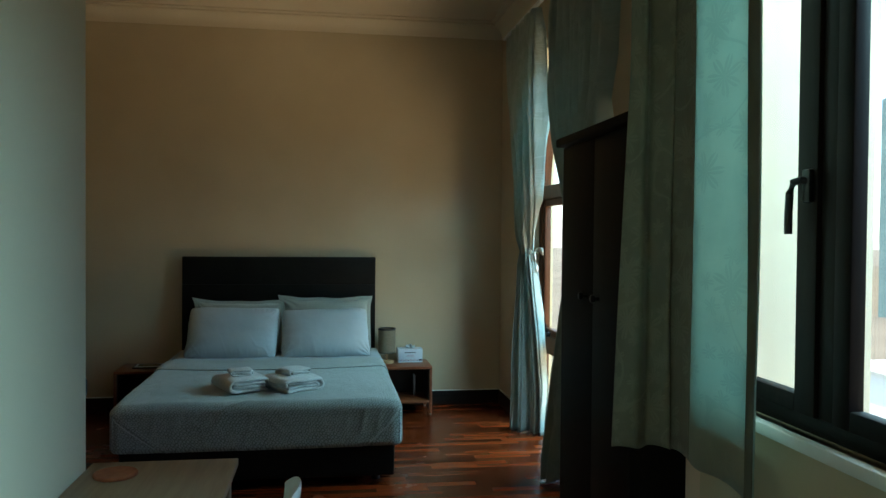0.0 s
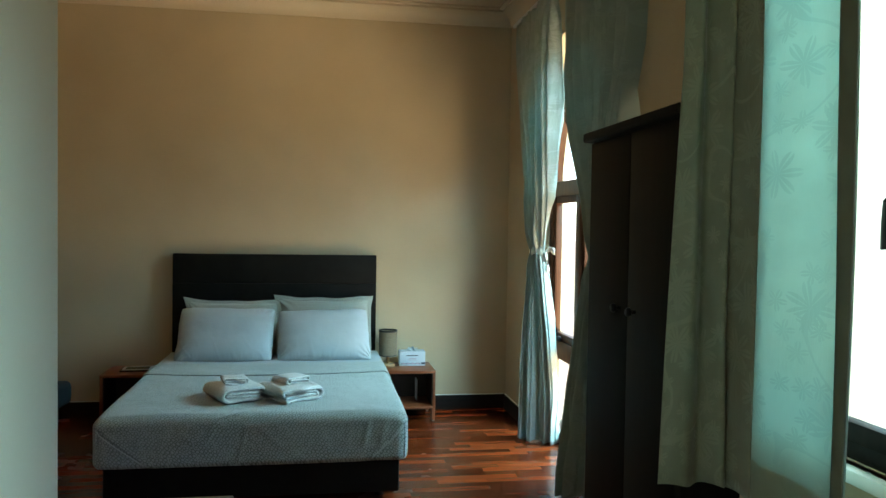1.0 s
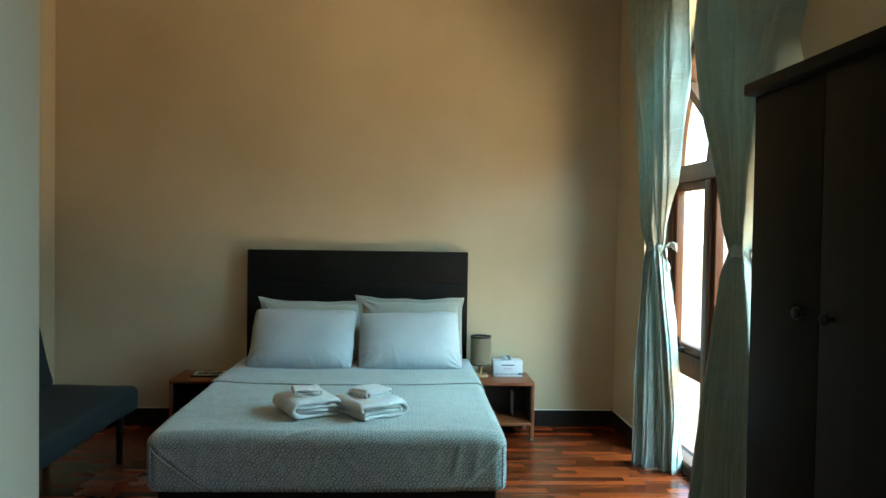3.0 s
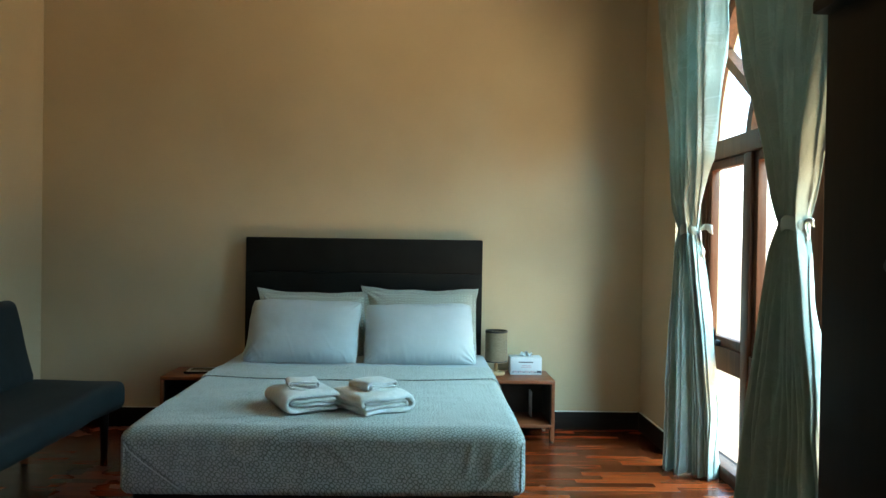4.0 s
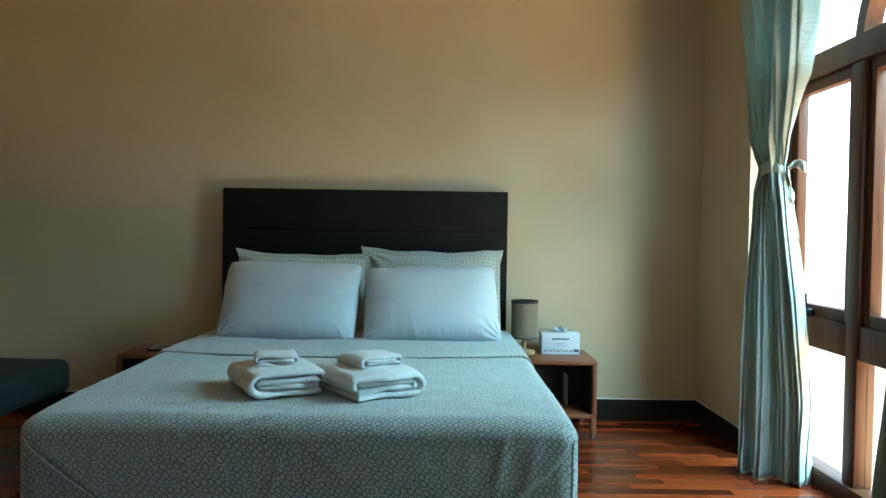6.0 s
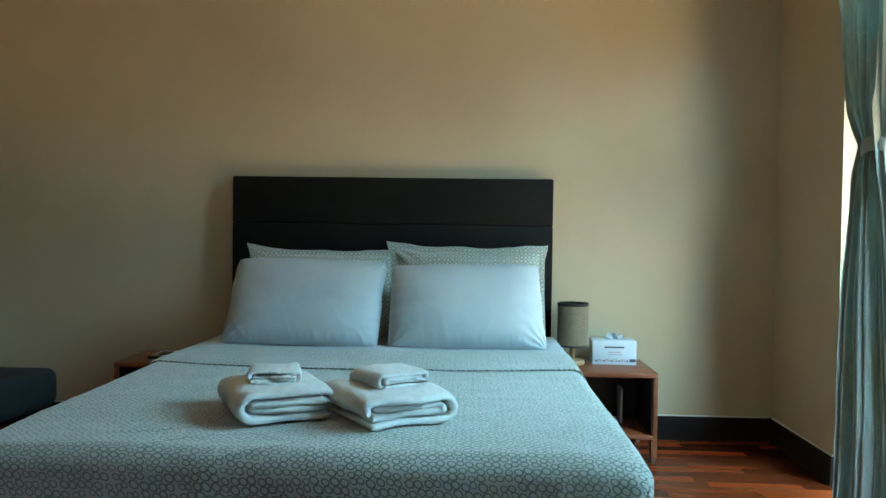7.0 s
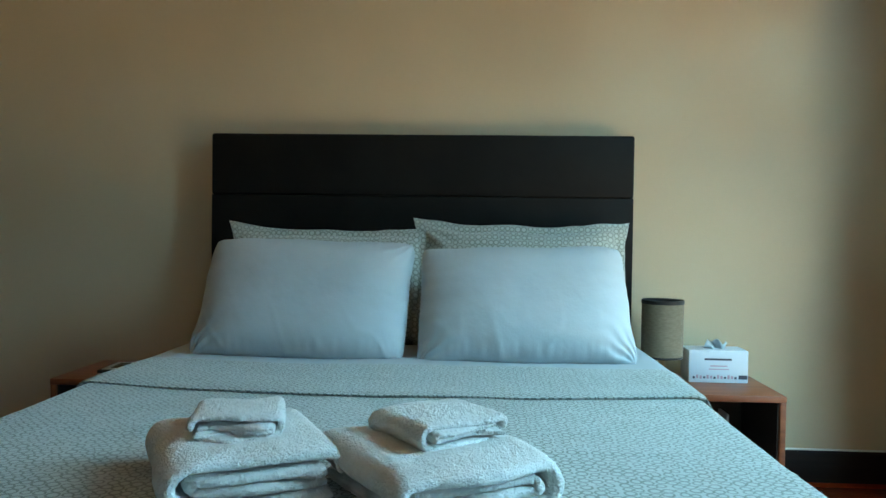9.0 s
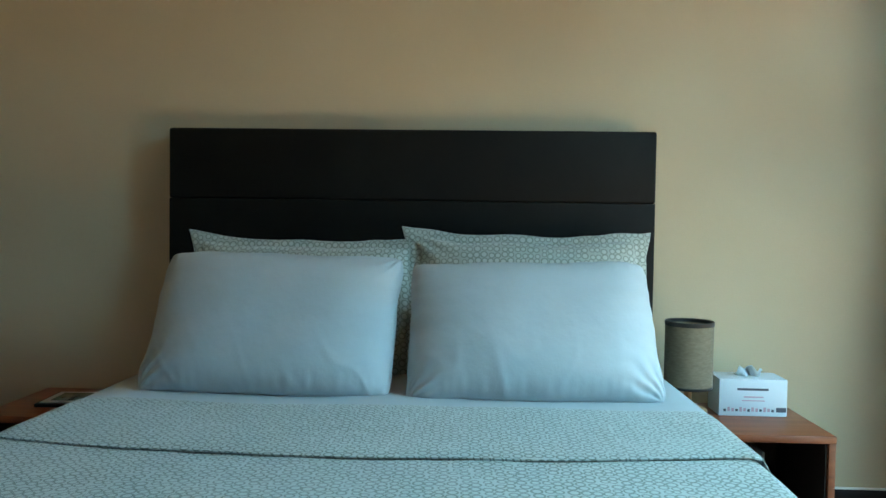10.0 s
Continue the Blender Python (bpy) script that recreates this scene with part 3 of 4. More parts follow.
C1 = curtain("curtain", [(3.06, 1.56, 6.00, 0.45, 0.026, 0), (2.9, 1.565, 6.00, 0.45, 0.042, 0), (2.35, 1.58, 5.97, 0.365, 0.052, 0), (1.85, 1.60, 5.965, 0.205, 0.05, 5),
                         (1.5, 1.615, 6.015, 0.10, 0.035, 15), (1.36, 1.63, 6.03, 0.055, 0.02, 25), (1.25, 1.63, 6.03, 0.08, 0.03, 30), (0.8, 1.64, 6.02, 0.125, 0.042, 40),
                         (0.35, 1.645, 5.99, 0.145, 0.048, 46), (0.006, 1.645, 5.985, 0.15, 0.052, 48)],
             5, "teal satin curtain tied back beside the arched window", 3, low_pleats=4)
C2 = curtain("curtain", [(3.06, 1.59, 4.76, 0.54, 0.03, 0), (2.9, 1.595, 4.76, 0.54, 0.052, 0), (2.45, 1.605, 4.765, 0.50, 0.068, 0), (2.05, 1.615, 4.79, 0.36, 0.064, 0), (1.7, 1.62, 4.79, 0.20, 0.045, 0),
                         (1.5, 1.62, 4.785, 0.11, 0.035, 5), (1.365, 1.62, 4.78, 0.055, 0.02, 8), (1.25, 1.615, 4.78, 0.09, 0.03, 12), (0.7, 1.61, 4.76, 0.165, 0.06, 25),
                         (0.3, 1.605, 4.75, 0.20, 0.08, 30), (0.015, 1.60, 4.74, 0.215, 0.095, 32)],
             7, "teal satin curtain tied back, its hem on the floor", 8, seam=0.70, low_pleats=5, cloth=SATIN_SHADED)


def corner_curtain(name, label, seed):
    """Short curtain that hangs along the side window and turns in front of the pier."""
    def line(z):
        k = min(1.0, max(0.0, (2.0 - z) / 1.3))
        return [Vector(q) for q in ((1.095 - 0.05 * k, 2.735), (1.13 - 0.02 * k, 2.70), (1.17, 2.735), (1.215, 2.685), (1.236, 2.69), (1.232, 2.58), (1.216, 2.45), (1.225, 2.31), (1.210 - 0.006 * k, 2.153 - 0.012 * k))]

    bm = bmesh.new()
    nu, nz = 140, 60
    grid = []
    for j in range(nz + 1):
        z = 2.75 - 1.95 * j / nz
        pts = line(z)
        row = []
        for i in range(nu + 1):
            t = i / nu * (len(pts) - 1)
            k = min(int(t), len(pts) - 2)
            f = t - k
            p0, p1, p2, p3 = pts[max(k - 1, 0)], pts[k], pts[k + 1], pts[min(k + 2, len(pts) - 1)]
            p = 0.5 * (2 * p1 + (p2 - p0) * f + (2 * p0 - 5 * p1 + 4 * p2 - p3) * f * f + (3 * p1 - p0 - 3 * p2 + p3) * f ** 3)
            q = Vector((t * 0.9, z * 1.1, seed))
            p = p + Vector((0.008 * noise.noise(q), 0.02 * noise.noise(q + Vector((9, 0, 0)))))
            row.append((bm.verts.new((p.x, p.y, z + 0.006 * math.sin(t * 3) * (j / nz) ** 4)), t * 0.1, z))
        grid.append(row)
    split = 91

    def cloth(i0, i1):
        b = bmesh.new()
        layer_uv = b.loops.layers.uv.new("uv")
        g = [[(b.verts.new(row[i][0].co), row[i][1], row[i][2]) for i in range(i0, i1 + 1)] for row in grid]
        for r0, r1 in zip(g, g[1:]):
            for i in range(i1 - i0):
                f = b.faces.new((r0[i][0], r0[i + 1][0], r1[i + 1][0], r1[i][0]))
                for loop, c in zip(f.loops, (r0[i], r0[i + 1], r1[i + 1], r1[i])):
                    loop[layer_uv].uv = (c[1], c[2])
        return b

    def layer(i0, i1, j0, j1, shift):
        """A second thickness of cloth over part of the drape."""
        b = bmesh.new()
        g = [[b.verts.new(row[i][0].co + Vector(shift)) for i in range(i0, i1 + 1)] for row in grid[j0:j1 + 1]]
        for r0, r1 in zip(g, g[1:]):
            for i in range(i1 - i0):
                b.faces.new((r0[i], r0[i + 1], r1[i + 1], r1[i]))
        return b

    low = int(nz * (2.75 - 0.92) / 1.95)
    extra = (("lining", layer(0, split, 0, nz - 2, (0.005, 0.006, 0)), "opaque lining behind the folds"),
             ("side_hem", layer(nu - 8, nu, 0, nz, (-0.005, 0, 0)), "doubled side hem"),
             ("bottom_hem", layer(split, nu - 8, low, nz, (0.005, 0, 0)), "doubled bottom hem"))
    root = thing(name, (0, 0, 0), label, "curtain", "teal curtains")
    part("drape", cloth(split, nu), SHEER, root, "thin single width, daylight showing through", 180).modifiers.new("thickness", "SOLIDIFY").thickness = 0.002
    part("gathered_folds", cloth(0, split), SHEER_SHADED, root, "gathered folds, shade put into their colour", 180).modifiers.new("thickness", "SOLIDIFY").thickness = 0.003
    bm.free()
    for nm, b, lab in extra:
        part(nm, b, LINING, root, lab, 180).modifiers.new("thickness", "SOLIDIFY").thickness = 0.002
    return root


C3 = corner_curtain("curtain", "short teal floral curtain hanging beside the side window", 5)


def tie_back(root, x, y, z, rx, ry, ang, side, bow_size=1.0):
    band = bmesh.new()
    seg = 36
    rings = []
    for dz, k in ((-0.028, 0.92), (-0.022, 0.99), (0.0, 1.02), (0.022, 0.99), (0.028, 0.92)):
        rings.append([])
        for i in range(seg):
            a = 2 * math.pi * i / seg
            px, py = rx * k * math.cos(a), ry * k * math.sin(a)
            ca, sa = math.cos(radians(ang)), math.sin(radians(ang))
            rings[-1].append(band.verts.new((x + ca * px - sa * py, y + sa * px + ca * py, z + dz + 0.01 * math.sin(a * 2 + 1))))
    for a, b in zip(rings, rings[1:]):
        for i in range(seg):
            band.faces.new((a[i], a[(i + 1) % seg], b[(i + 1) % seg], b[i]))
    t = part("tie_band", band, SATIN_SHADED, root, "band of the same satin", 180)
    t.modifiers.new("thickness", "SOLIDIFY").thickness = 0.004
    # knot and two tails of a ribbon bow on the window side
    kx, ky = x + side[0], y + side[1]
    bow = bmesh.new()
    for q, (dx, dy, dz, wdt) in enumerate(((0.05, -0.06, -0.005, 0.042), (0.015, -0.02, -0.15, 0.02))):
        dx, dy, dz, wdt = dx * bow_size, dy * bow_size, dz * bow_size, wdt * bow_size
        pts = []
        for i in range(9):
            u = i / 8
            c = Vector((kx + dx * u, ky + dy * u, z + dz * u + (0.02 * math.sin(u * 3.1) if q == 0 else -0.01 * math.sin(u * 6))))
            h = wdt * (0.35 + 0.65 * math.sin(min(u * 1.6, 1.57))) * 0.5
            n = Vector((0, 0, 1)) if q == 0 else Vector((0.6, 0.8, 0))
            tw = Vector((0.006 * math.sin(u * 9), 0.012 * math.sin(u * 7), 0))
            pts.append((bow.verts.new(c + n * h + tw), bow.verts.new(c - n * h - tw)))
        for a, b in zip(pts, pts[1:]):
            bow.faces.new((a[0], b[0], b[1], a[1]))
    r = part("ribbon", bow, RIBBON, root, "pale ribbon bow", 180)
    r.modifiers.new("thickness", "SOLIDIFY").thickness = 0.003


tie_back(C1, 1.63, 6.03, 1.36, 0.038, 0.058, 25, (0.045, -0.05))
tie_back(C2, 1.62, 4.78, 1.365, 0.040, 0.060, 8, (0.02, -0.055), 0.45)

rail = thing("curtain_rail", (0, 0, 0), "white metal curtain rail on wall brackets", "curtain rail")
part("rail", box(1.54, 1.565, 4.2, 6.52, 3.062, 3.085, 0.004), WHITE_TRIM, rail)
for yb in (4.3, 5.4, 6.42):
    part("bracket", box(1.555, XR, yb - 0.012, yb + 0.012, 3.085, 3.105, 0.003), WHITE_TRIM, rail)

rail = thing("curtain_rail", (0, 0, 0), "short metal curtain rail beside the side window", "curtain rail")
part("rail", box(1.05, 1.30, 2.60, 2.62, 2.745, 2.765, 0.004), WHITE_TRIM, rail)
part("rail", box(1.20, 1.222, 1.9, 2.60, 2.745, 2.765, 0.004), WHITE_TRIM, rail)
for yb in (2.0, 2.5):
    part("bracket", box(1.21, XN, yb - 0.012, yb + 0.012, 2.765, 2.785, 0.003), WHITE_TRIM, rail)

# ---------------- bed ----------------
BX0, BX1, BY0, BY1, BZ = -1.05, 0.56, 4.85, 6.89, 0.515
bed = thing("bed", (-0.245, 5.9, 0), "double bed with black base, black headboard and ring-printed sheet", "bed")
bed.matrix_world = Matrix.Identity(4)
base = part("bed_base", box(-1.03, 0.535, 4.90, 6.895, 0.05, 0.26, 0.012, 3), LEATHER, bed, "black leatherette divan base")
for fx in (-0.93, 0.43):
    for fy in (5.02, 6.75):
        part("leg", lathe([(0.0, 0.0), (0.025, 0.0), (0.03, 0.055), (0.0, 0.055)], 16, fx, fy), BLACK, bed)
hb = part("headboard", box(-1.035, 0.535, 6.93, 6.985, 0.0, 1.28, 0.006), LEATHER, bed, "black upholstered headboard with horizontal seams")
for z0, z1 in ((0.10, 0.62), (0.62, 1.055), (1.055, 1.285)):
    part("padded_panel", box(-1.04, 0.54, 6.90 if z0 > 1.0 else 6.904, 6.94, z0, z1, 0.003 if z1 < 1.2 else 0.009, 4), LEATHER, hb)

# mattress in its fitted sheet: a soft-edged block, drawn taut, creased at the tucked corners
def tuck_line(x):
    """Height of the folded corner's edge on the foot side, or None away from the corners."""
    for cx, sgn, run in ((BX0, 1, 0.27), (BX1, -1, 0.21)):
        d = (x - cx) * sgn
        if 0.0 <= d <= run:
            return 0.455 - 0.215 * (d / run) ** 0.92, sgn
    return None


def sheet_point(x, y, z):
    """A point of the block's skin, rounded, wrinkled and pulled into shape."""
    r = 0.062
    c = Vector((min(max(x, BX0 + r), BX1 - r), min(max(y, BY0 + r), BY1 - r), min(max(z, 0.20), BZ - r)))
    d = Vector((x, y, z)) - c
    n = d.normalized() if d.length > 1e-6 else Vector((0, 0, 1))
    p = c + n * r
    q = Vector((p.x * 2.2, p.y * 2.0, p.z * 2.5))
    p.x += (0.019 if p.x > -0.245 else -0.027) * min(1.0, max(0.0, (abs(p.x + 0.245) - 0.4) / 0.3))
    p.z += 0.010 * noise.noise(q) * max(n.z, 0) + 0.003 * noise.noise(q * 4) * max(n.z, 0)
    # the top sags a little towards the foot corners
    foot = max(0.0, 1 - (p.y - BY0) / 0.35)
    p.z -= 0.016 * foot ** 2 * abs((p.x + 0.245) / 0.8) ** 6 * max(n.z, 0)
    # fine pulled creases
    pull = min(1.0, max(0.0, (5.85 - p.y) / 0.25))
    w = noise.noise(Vector((p.x * 3.1 + p.y * 1.9, p.y * 7.0 - p.x * 4.0, p.z * 3)))
    ridge = max(0.0, 1 - abs(w) * 9) ** 2
    area = max(0.0, noise.noise(Vector((p.x * 1.7 + 4, p.y * 1.7, 3))) + 0.15)
    p += n * (0.0085 * ridge * area * pull)
    w2 = noise.noise(Vector((p.x * 13 + p.y * 2, p.y * 2.4, p.z * 1.5 + 8)))
    p += n * (0.0036 * max(0.0, 1 - abs(w2) * 5) ** 2 * pull * max(0.0, noise.noise(Vector((p.x * 2.3, p.y * 2.3, 9))) + 0.2))
    if n.y < -0.4:
        p.y += 0.010 * noise.noise(q * 1.6 + Vector((9, 0, 0))) + 0.003 * noise.noise(q * 5)
        # soft vertical pulls beside the tucked corner
        for fx, fw, fa in ((0.34, 0.014, 0.007), (0.24, 0.02, 0.004), (0.43, 0.016, 0.006), (-0.72, 0.02, 0.003), (-0.84, 0.016, 0.004)):
            p.y -= fa * math.exp(-((p.x - fx - 0.18 * (p.z - 0.36)) / fw) ** 2) * math.exp(-((p.z - 0.39) / 0.08) ** 2)
        t = tuck_line(p.x)
        if t:
            step = (p.z - t[0]) / 0.012
            p.y += 0.007 / (1 + math.exp(max(-20, min(20, step * 3)))) - 0.005 * math.exp(-(step - 0.4) ** 2)
    # the lower edge is tucked in under the mattress
    if z < 0.265:
        p -= Vector((n.x, n.y, 0)) * 0.02 * ((0.265 - z) / 0.03) ** 2
    return p


def spaced(a, b, n, r=0.062, k=6):
    """Steps from a to b that close up towards the rounded ends."""
    return [a + r * i / k for i in range(k)] + [a + r + (b - a - 2 * r) * i / n for i in range(n)] + [b - r + r * i / k for i in range(k + 1)]


XS, YS = spaced(BX0, BX1, 140), spaced(BY0, BY1, 170)
ZS = [0.235, 0.242, 0.25, 0.26] + [0.26 + (BZ - 0.062 - 0.26) * i / 20 for i in range(1, 20)] + [BZ - 0.062 + 0.062 * i / 6 for i in range(7)]
bm = bmesh.new()
seen = {}


def skin_vert(x, y, z):
    key = (round(x, 5), round(y, 5), round(z, 5))
    if key not in seen:
        seen[key] = bm.verts.new(sheet_point(x, y, z))
    return seen[key]


for us, vs, at in ((XS, YS, lambda u, v: (u, v, BZ)), (XS, ZS, lambda u, v: (u, BY0, v)), (XS[::4] + XS[-1:], ZS, lambda u, v: (u, BY1, v)),
                   (YS, ZS, lambda u, v: (BX0, u, v)), (YS, ZS, lambda u, v: (BX1, u, v))):
    for u0, u1 in zip(us, us[1:]):
        for v0, v1 in zip(vs, vs[1:]):
            quad = [skin_vert(*at(u, v)) for u, v in ((u0, v0), (u1, v0), (u1, v1), (u0, v1))]
            if len(set(quad)) == 4:
                bm.faces.new(quad)
mattress = part("mattress", bm, RINGS, bed, "mattress in a grey-green ring-printed sheet", 60)
# folded edge of the sheet at the two foot corners
for cx, sgn, run in ((BX0, 1, 0.27), (BX1, -1, 0.21)):
    xs = [cx + sgn * (0.02 + (run - 0.025) * i / 16) for i in range(17)]
    part("tuck", tube([sheet_point(x, BY0, tuck_line(x)[0]) + Vector((0, -0.0015, 0.002)) for x in xs], 0.0028), SEAM, bed)

# turned-down top sheet
bm = bmesh.new()
nx, ny = 60, 20
for layer in (0, 1):
    for j in range(ny + 1):
        for i in range(nx + 1):
            u, w = i / nx, j / ny
            x = BX0 - 0.031 + (BX1 - BX0 + 0.054) * u
            edge = 5.93 + 0.045 * (2 * u - 1) ** 2 + 0.012 * noise.noise(Vector((u * 5, 2, 0)))
            y = edge + (6.34 - edge) * w
            side = min(u, 1 - u) * (BX1 - BX0)
            drop = 0.055 - math.sqrt(max(0.0, 0.055 ** 2 - (0.055 - min(side, 0.055)) ** 2))
            z = BZ + 0.006 - drop + (0.003 if layer else -0.012) * (1 if 0 < j < ny else 0.2) + 0.004 * noise.noise(Vector((x * 4, y * 6, 3)))
            bm.verts.new((x, y, z + 0.010 * noise.noise(Vector((x * 2.2, y * 2.0, BZ * 2.5)))))
bm.verts.ensure_lookup_table()
st = (nx + 1) * (ny + 1)
for layer in (0, 1):
    for j in range(ny):
        for i in range(nx):
            a = layer * st + j * (nx + 1) + i
            bm.faces.new([bm.verts[k] for k in (a, a + 1, a + nx + 2, a + nx + 1)])
for j0 in (0, ny):
    for i in range(nx):
        a = j0 * (nx + 1) + i
        bm.faces.new([bm.verts[k] for k in (a, a + 1, a + 1 + st, a + st)])
part("sheet_fold", bm, RINGS, bed, "turned-down edge of the ring-printed sheet", 60)


bm = box(BX0 + 0.01, BX1 - 0.01, 6.30, BY1 - 0.01, BZ - 0.02, BZ + 0.004, 0.003)
bmesh.ops.subdivide_edges(bm, edges=[e for e in bm.edges if e.calc_length() > 0.3], cuts=24, use_grid_fill=True)
for v in bm.verts:
    v.co.z += 0.010 * noise.noise(Vector((v.co.x * 2.2, v.co.y * 2.0, BZ * 2.5)))
part("bottom_sheet", bm, COTTON, bed, "white sheet showing below the pillows", 60)


def pillow(name, w, h, t, material, m, label, seed, ears=0.02, taper=0.0, shear=0.0, hem=0.0, pulls=(), thick_low=0.0):
    """A stuffed case. hem: flat border; pulls: (corner u, corner v, outward reach, depth of the creases there)."""
    nu, nv = 120, 84
    bm = bmesh.new()
    rows = {}
    for side in (1, -1):
        for j in range(nv + 1):
            for i in range(nu + 1):
                if side < 0 and (i in (0, nu) or j in (0, nv)):
                    rows[side, j, i] = rows[1, j, i]
                    continue
                u, v = 2 * i / nu - 1, 2 * j / nv - 1
                # crowd the rows of points towards the seams
                u, v = math.sin(u * 1.35) / math.sin(1.35), math.sin(v * 1.35) / math.sin(1.35)
                su, sv = min(1.0, abs(u) * (1 + hem)), min(1.0, abs(v) * (1 + hem * w / h))
                th = t * 0.5 * max(1 - su ** 3.2, 0) ** 0.5 * max(1 - sv ** 3.2, 0) ** 0.5 * (1 - thick_low * v)
                if hem:
                    th = max(th, 0.004 * (1 - max(abs(u), abs(v)) ** 20))
                px = u * w / 2 * (1 - taper * v) * (1 - 0.030 * (1 - abs(v) ** 3) * abs(u) ** 4) * (1 + ears * abs(u * v) ** 5) + shear * v
                py = v * h / 2 * (1 - 0.035 * (1 - abs(u) ** 3) * abs(v) ** 4) * (1 + ears * abs(u * v) ** 5)
                px += 0.008 * noise.noise(Vector((v * 1.6, u * 0.8, seed + 3))) + 0.003 * noise.noise(Vector((v * 5, u, seed)))
                py += 0.010 * noise.noise(Vector((u * 2.0, v * 0.8, seed + 7))) + 0.003 * noise.noise(Vector((u * 6, v, seed)))
                q = Vector((px * 4, py * 4, seed))
                wr = 0.007 * noise.noise(q) + 0.0035 * noise.noise(q * 2.3)
                # sharp creases: thin ridges of a stretched noise, most near the lower seam
                rid = noise.noise(Vector((px * 9 + py * 3, py * 3.2 - px, seed * 2)))
                low = min(1.0, max(0.0, -v - 0.15) * 1.5)
                crease = 0.0035 * max(0.0, 1 - abs(rid) * 6) ** 2 * (0.06 + low)
                gather = noise.noise(Vector((u * 21, v * 1.5, seed + 11)))
                crease += 0.008 * gather * max(0.0, (abs(v) - 0.7) / 0.3) * (1 - abs(v) ** 8)
                for cu, cv, reach, deep in pulls:
                    d = math.hypot((u - cu) * w / h, v - cv)
                    a = math.atan2(abs(v - cv) + 1e-4, abs(u - cu) * w / h + 1e-4)
                    near = math.exp(-(d / 0.45) ** 2)
                    px += cu * reach * near
                    py += cv * reach * 0.5 * near
                    crease += deep * math.sin(a * 15 + 3 * noise.noise(Vector((d * 3, a, seed)))) * near * min(1.0, d * 4)
                rows[side, j, i] = bm.verts.new((px, py, side * (th + (wr + crease) * min(1, th / 0.03)) + (0.006 * noise.noise(Vector((u * 4, v * 4, seed))) * max(su, sv) ** 8 if hem else 0.0)))
    for side in (1, -1):
        for j in range(nv):
            for i in range(nu):
                f = [rows[side, j, i], rows[side, j, i + 1], rows[side, j + 1, i + 1], rows[side, j + 1, i]]
                bm.faces.new(f if side > 0 else f[::-1])
    ob = part(name, bm, material, angle=180)
    ob.matrix_world = m
    return tagged(ob, label, "pillow", "pillows on the bed")


pillow("pillow", 0.70, 0.46, 0.16, RINGS_P, pose(-0.557, 6.77, 0.710, 76, 0, 0), "ring-printed pillow leaning on the headboard", 1.0, 0.03, hem=0.09, pulls=((-1, 1, 0.03, 0.006),))
pillow("pillow", 0.74, 0.50, 0.16, RINGS_P, pose(0.134, 6.77, 0.716, 76, 0, 0), "larger ring-printed pillow leaning on the headboard", 2.0, 0.02, hem=0.10, pulls=((-1, 1, 0.02, 0.014),))
pillow("pillow", 0.705, 0.43, 0.21, COTTON, pose(-0.593, 6.55, 0.695, 64, 1, 0), "plump white cotton pillow propped in front", 5.0, -0.06, 0.006, 0.004, pulls=((-1, -1, 0.010, 0.007), (1, 1, 0.010, 0.003)), thick_low=0.12)
pillow("pillow", 0.690, 0.42, 0.21, COTTON, pose(0.125, 6.54, 0.690, 63, -1, 0), "plump white cotton pillow with creases along its lower seam", 8.0, -0.06, 0.012, -0.006, pulls=((1, -1, 0.007, 0.008), (-1, -1, 0.010, 0.005)), thick_low=0.12)


TERRY_LOOPS = bpy.data.textures.new("terry_loops", "CLOUDS")
TERRY_LOOPS.noise_scale, TERRY_LOOPS.noise_depth = 0.008, 3


def fold_strip(bm, path, thick, depth, seed, lip):
    """One thickness of terry along path (x, z), drawn out in depth with soft edges."""
    pts = [Vector(p) for p in path]
    left, right = [], []
    for i, p in enumerate(pts):
        d = (pts[min(i + 1, len(pts) - 1)] - pts[max(i - 1, 0)]).normalized()
        n = Vector((-d.y, d.x)) * thick * 0.5 * (0.72 if i in (0, len(pts) - 1) else 1.0)
        left.append(p + n)
        right.append(p - n)
    ring, mids = left + right[::-1], pts + pts[::-1]
    k, half, nd = len(ring), len(left), 26
    loops = []
    for j in range(nd + 1):
        v = 2 * math.sin((2 * j / nd - 1) * 1.4) / math.sin(1.4) / 2
        thin = 0.35 + 0.65 * math.sqrt(max(0.0, 1 - abs(v) ** 14))
        loop = []
        for i, (p, mid) in enumerate(zip(ring, mids)):
            p = mid + (p - mid) * thin
            along = min(i, k - 1 - i) / half
            y = v * (depth / 2 + lip * noise.noise(Vector((along * 3.5, seed, 1.0 if v > 0 else 5.0))))
            sag = 1 - 0.10 * abs(v) ** 3
            q = Vector((p.x * 8, y * 8, p.y * 14 + seed))
            z = p.y * sag + 0.05 * p.y * noise.noise(Vector((p.x * 9, y * 9, seed))) + 0.006 * noise.noise(q * 1.4)
            loop.append(bm.verts.new((p.x + 0.010 * noise.noise(q + Vector((3, 0, 7))), y + 0.005 * noise.noise(q + Vector((5, 5, 0))), max(z, 0.0))))
        loops.append(loop)
    for a, b in zip(loops, loops[1:]):
        for i in range(k):
            bm.faces.new((a[i], a[(i + 1) % k], b[(i + 1) % k], b[i]))
    for loop in (loops[0], loops[-1]):
        for i in range(half - 1):
            bm.faces.new((loop[i], loop[i + 1], loop[k - 2 - i], loop[k - 1 - i]))


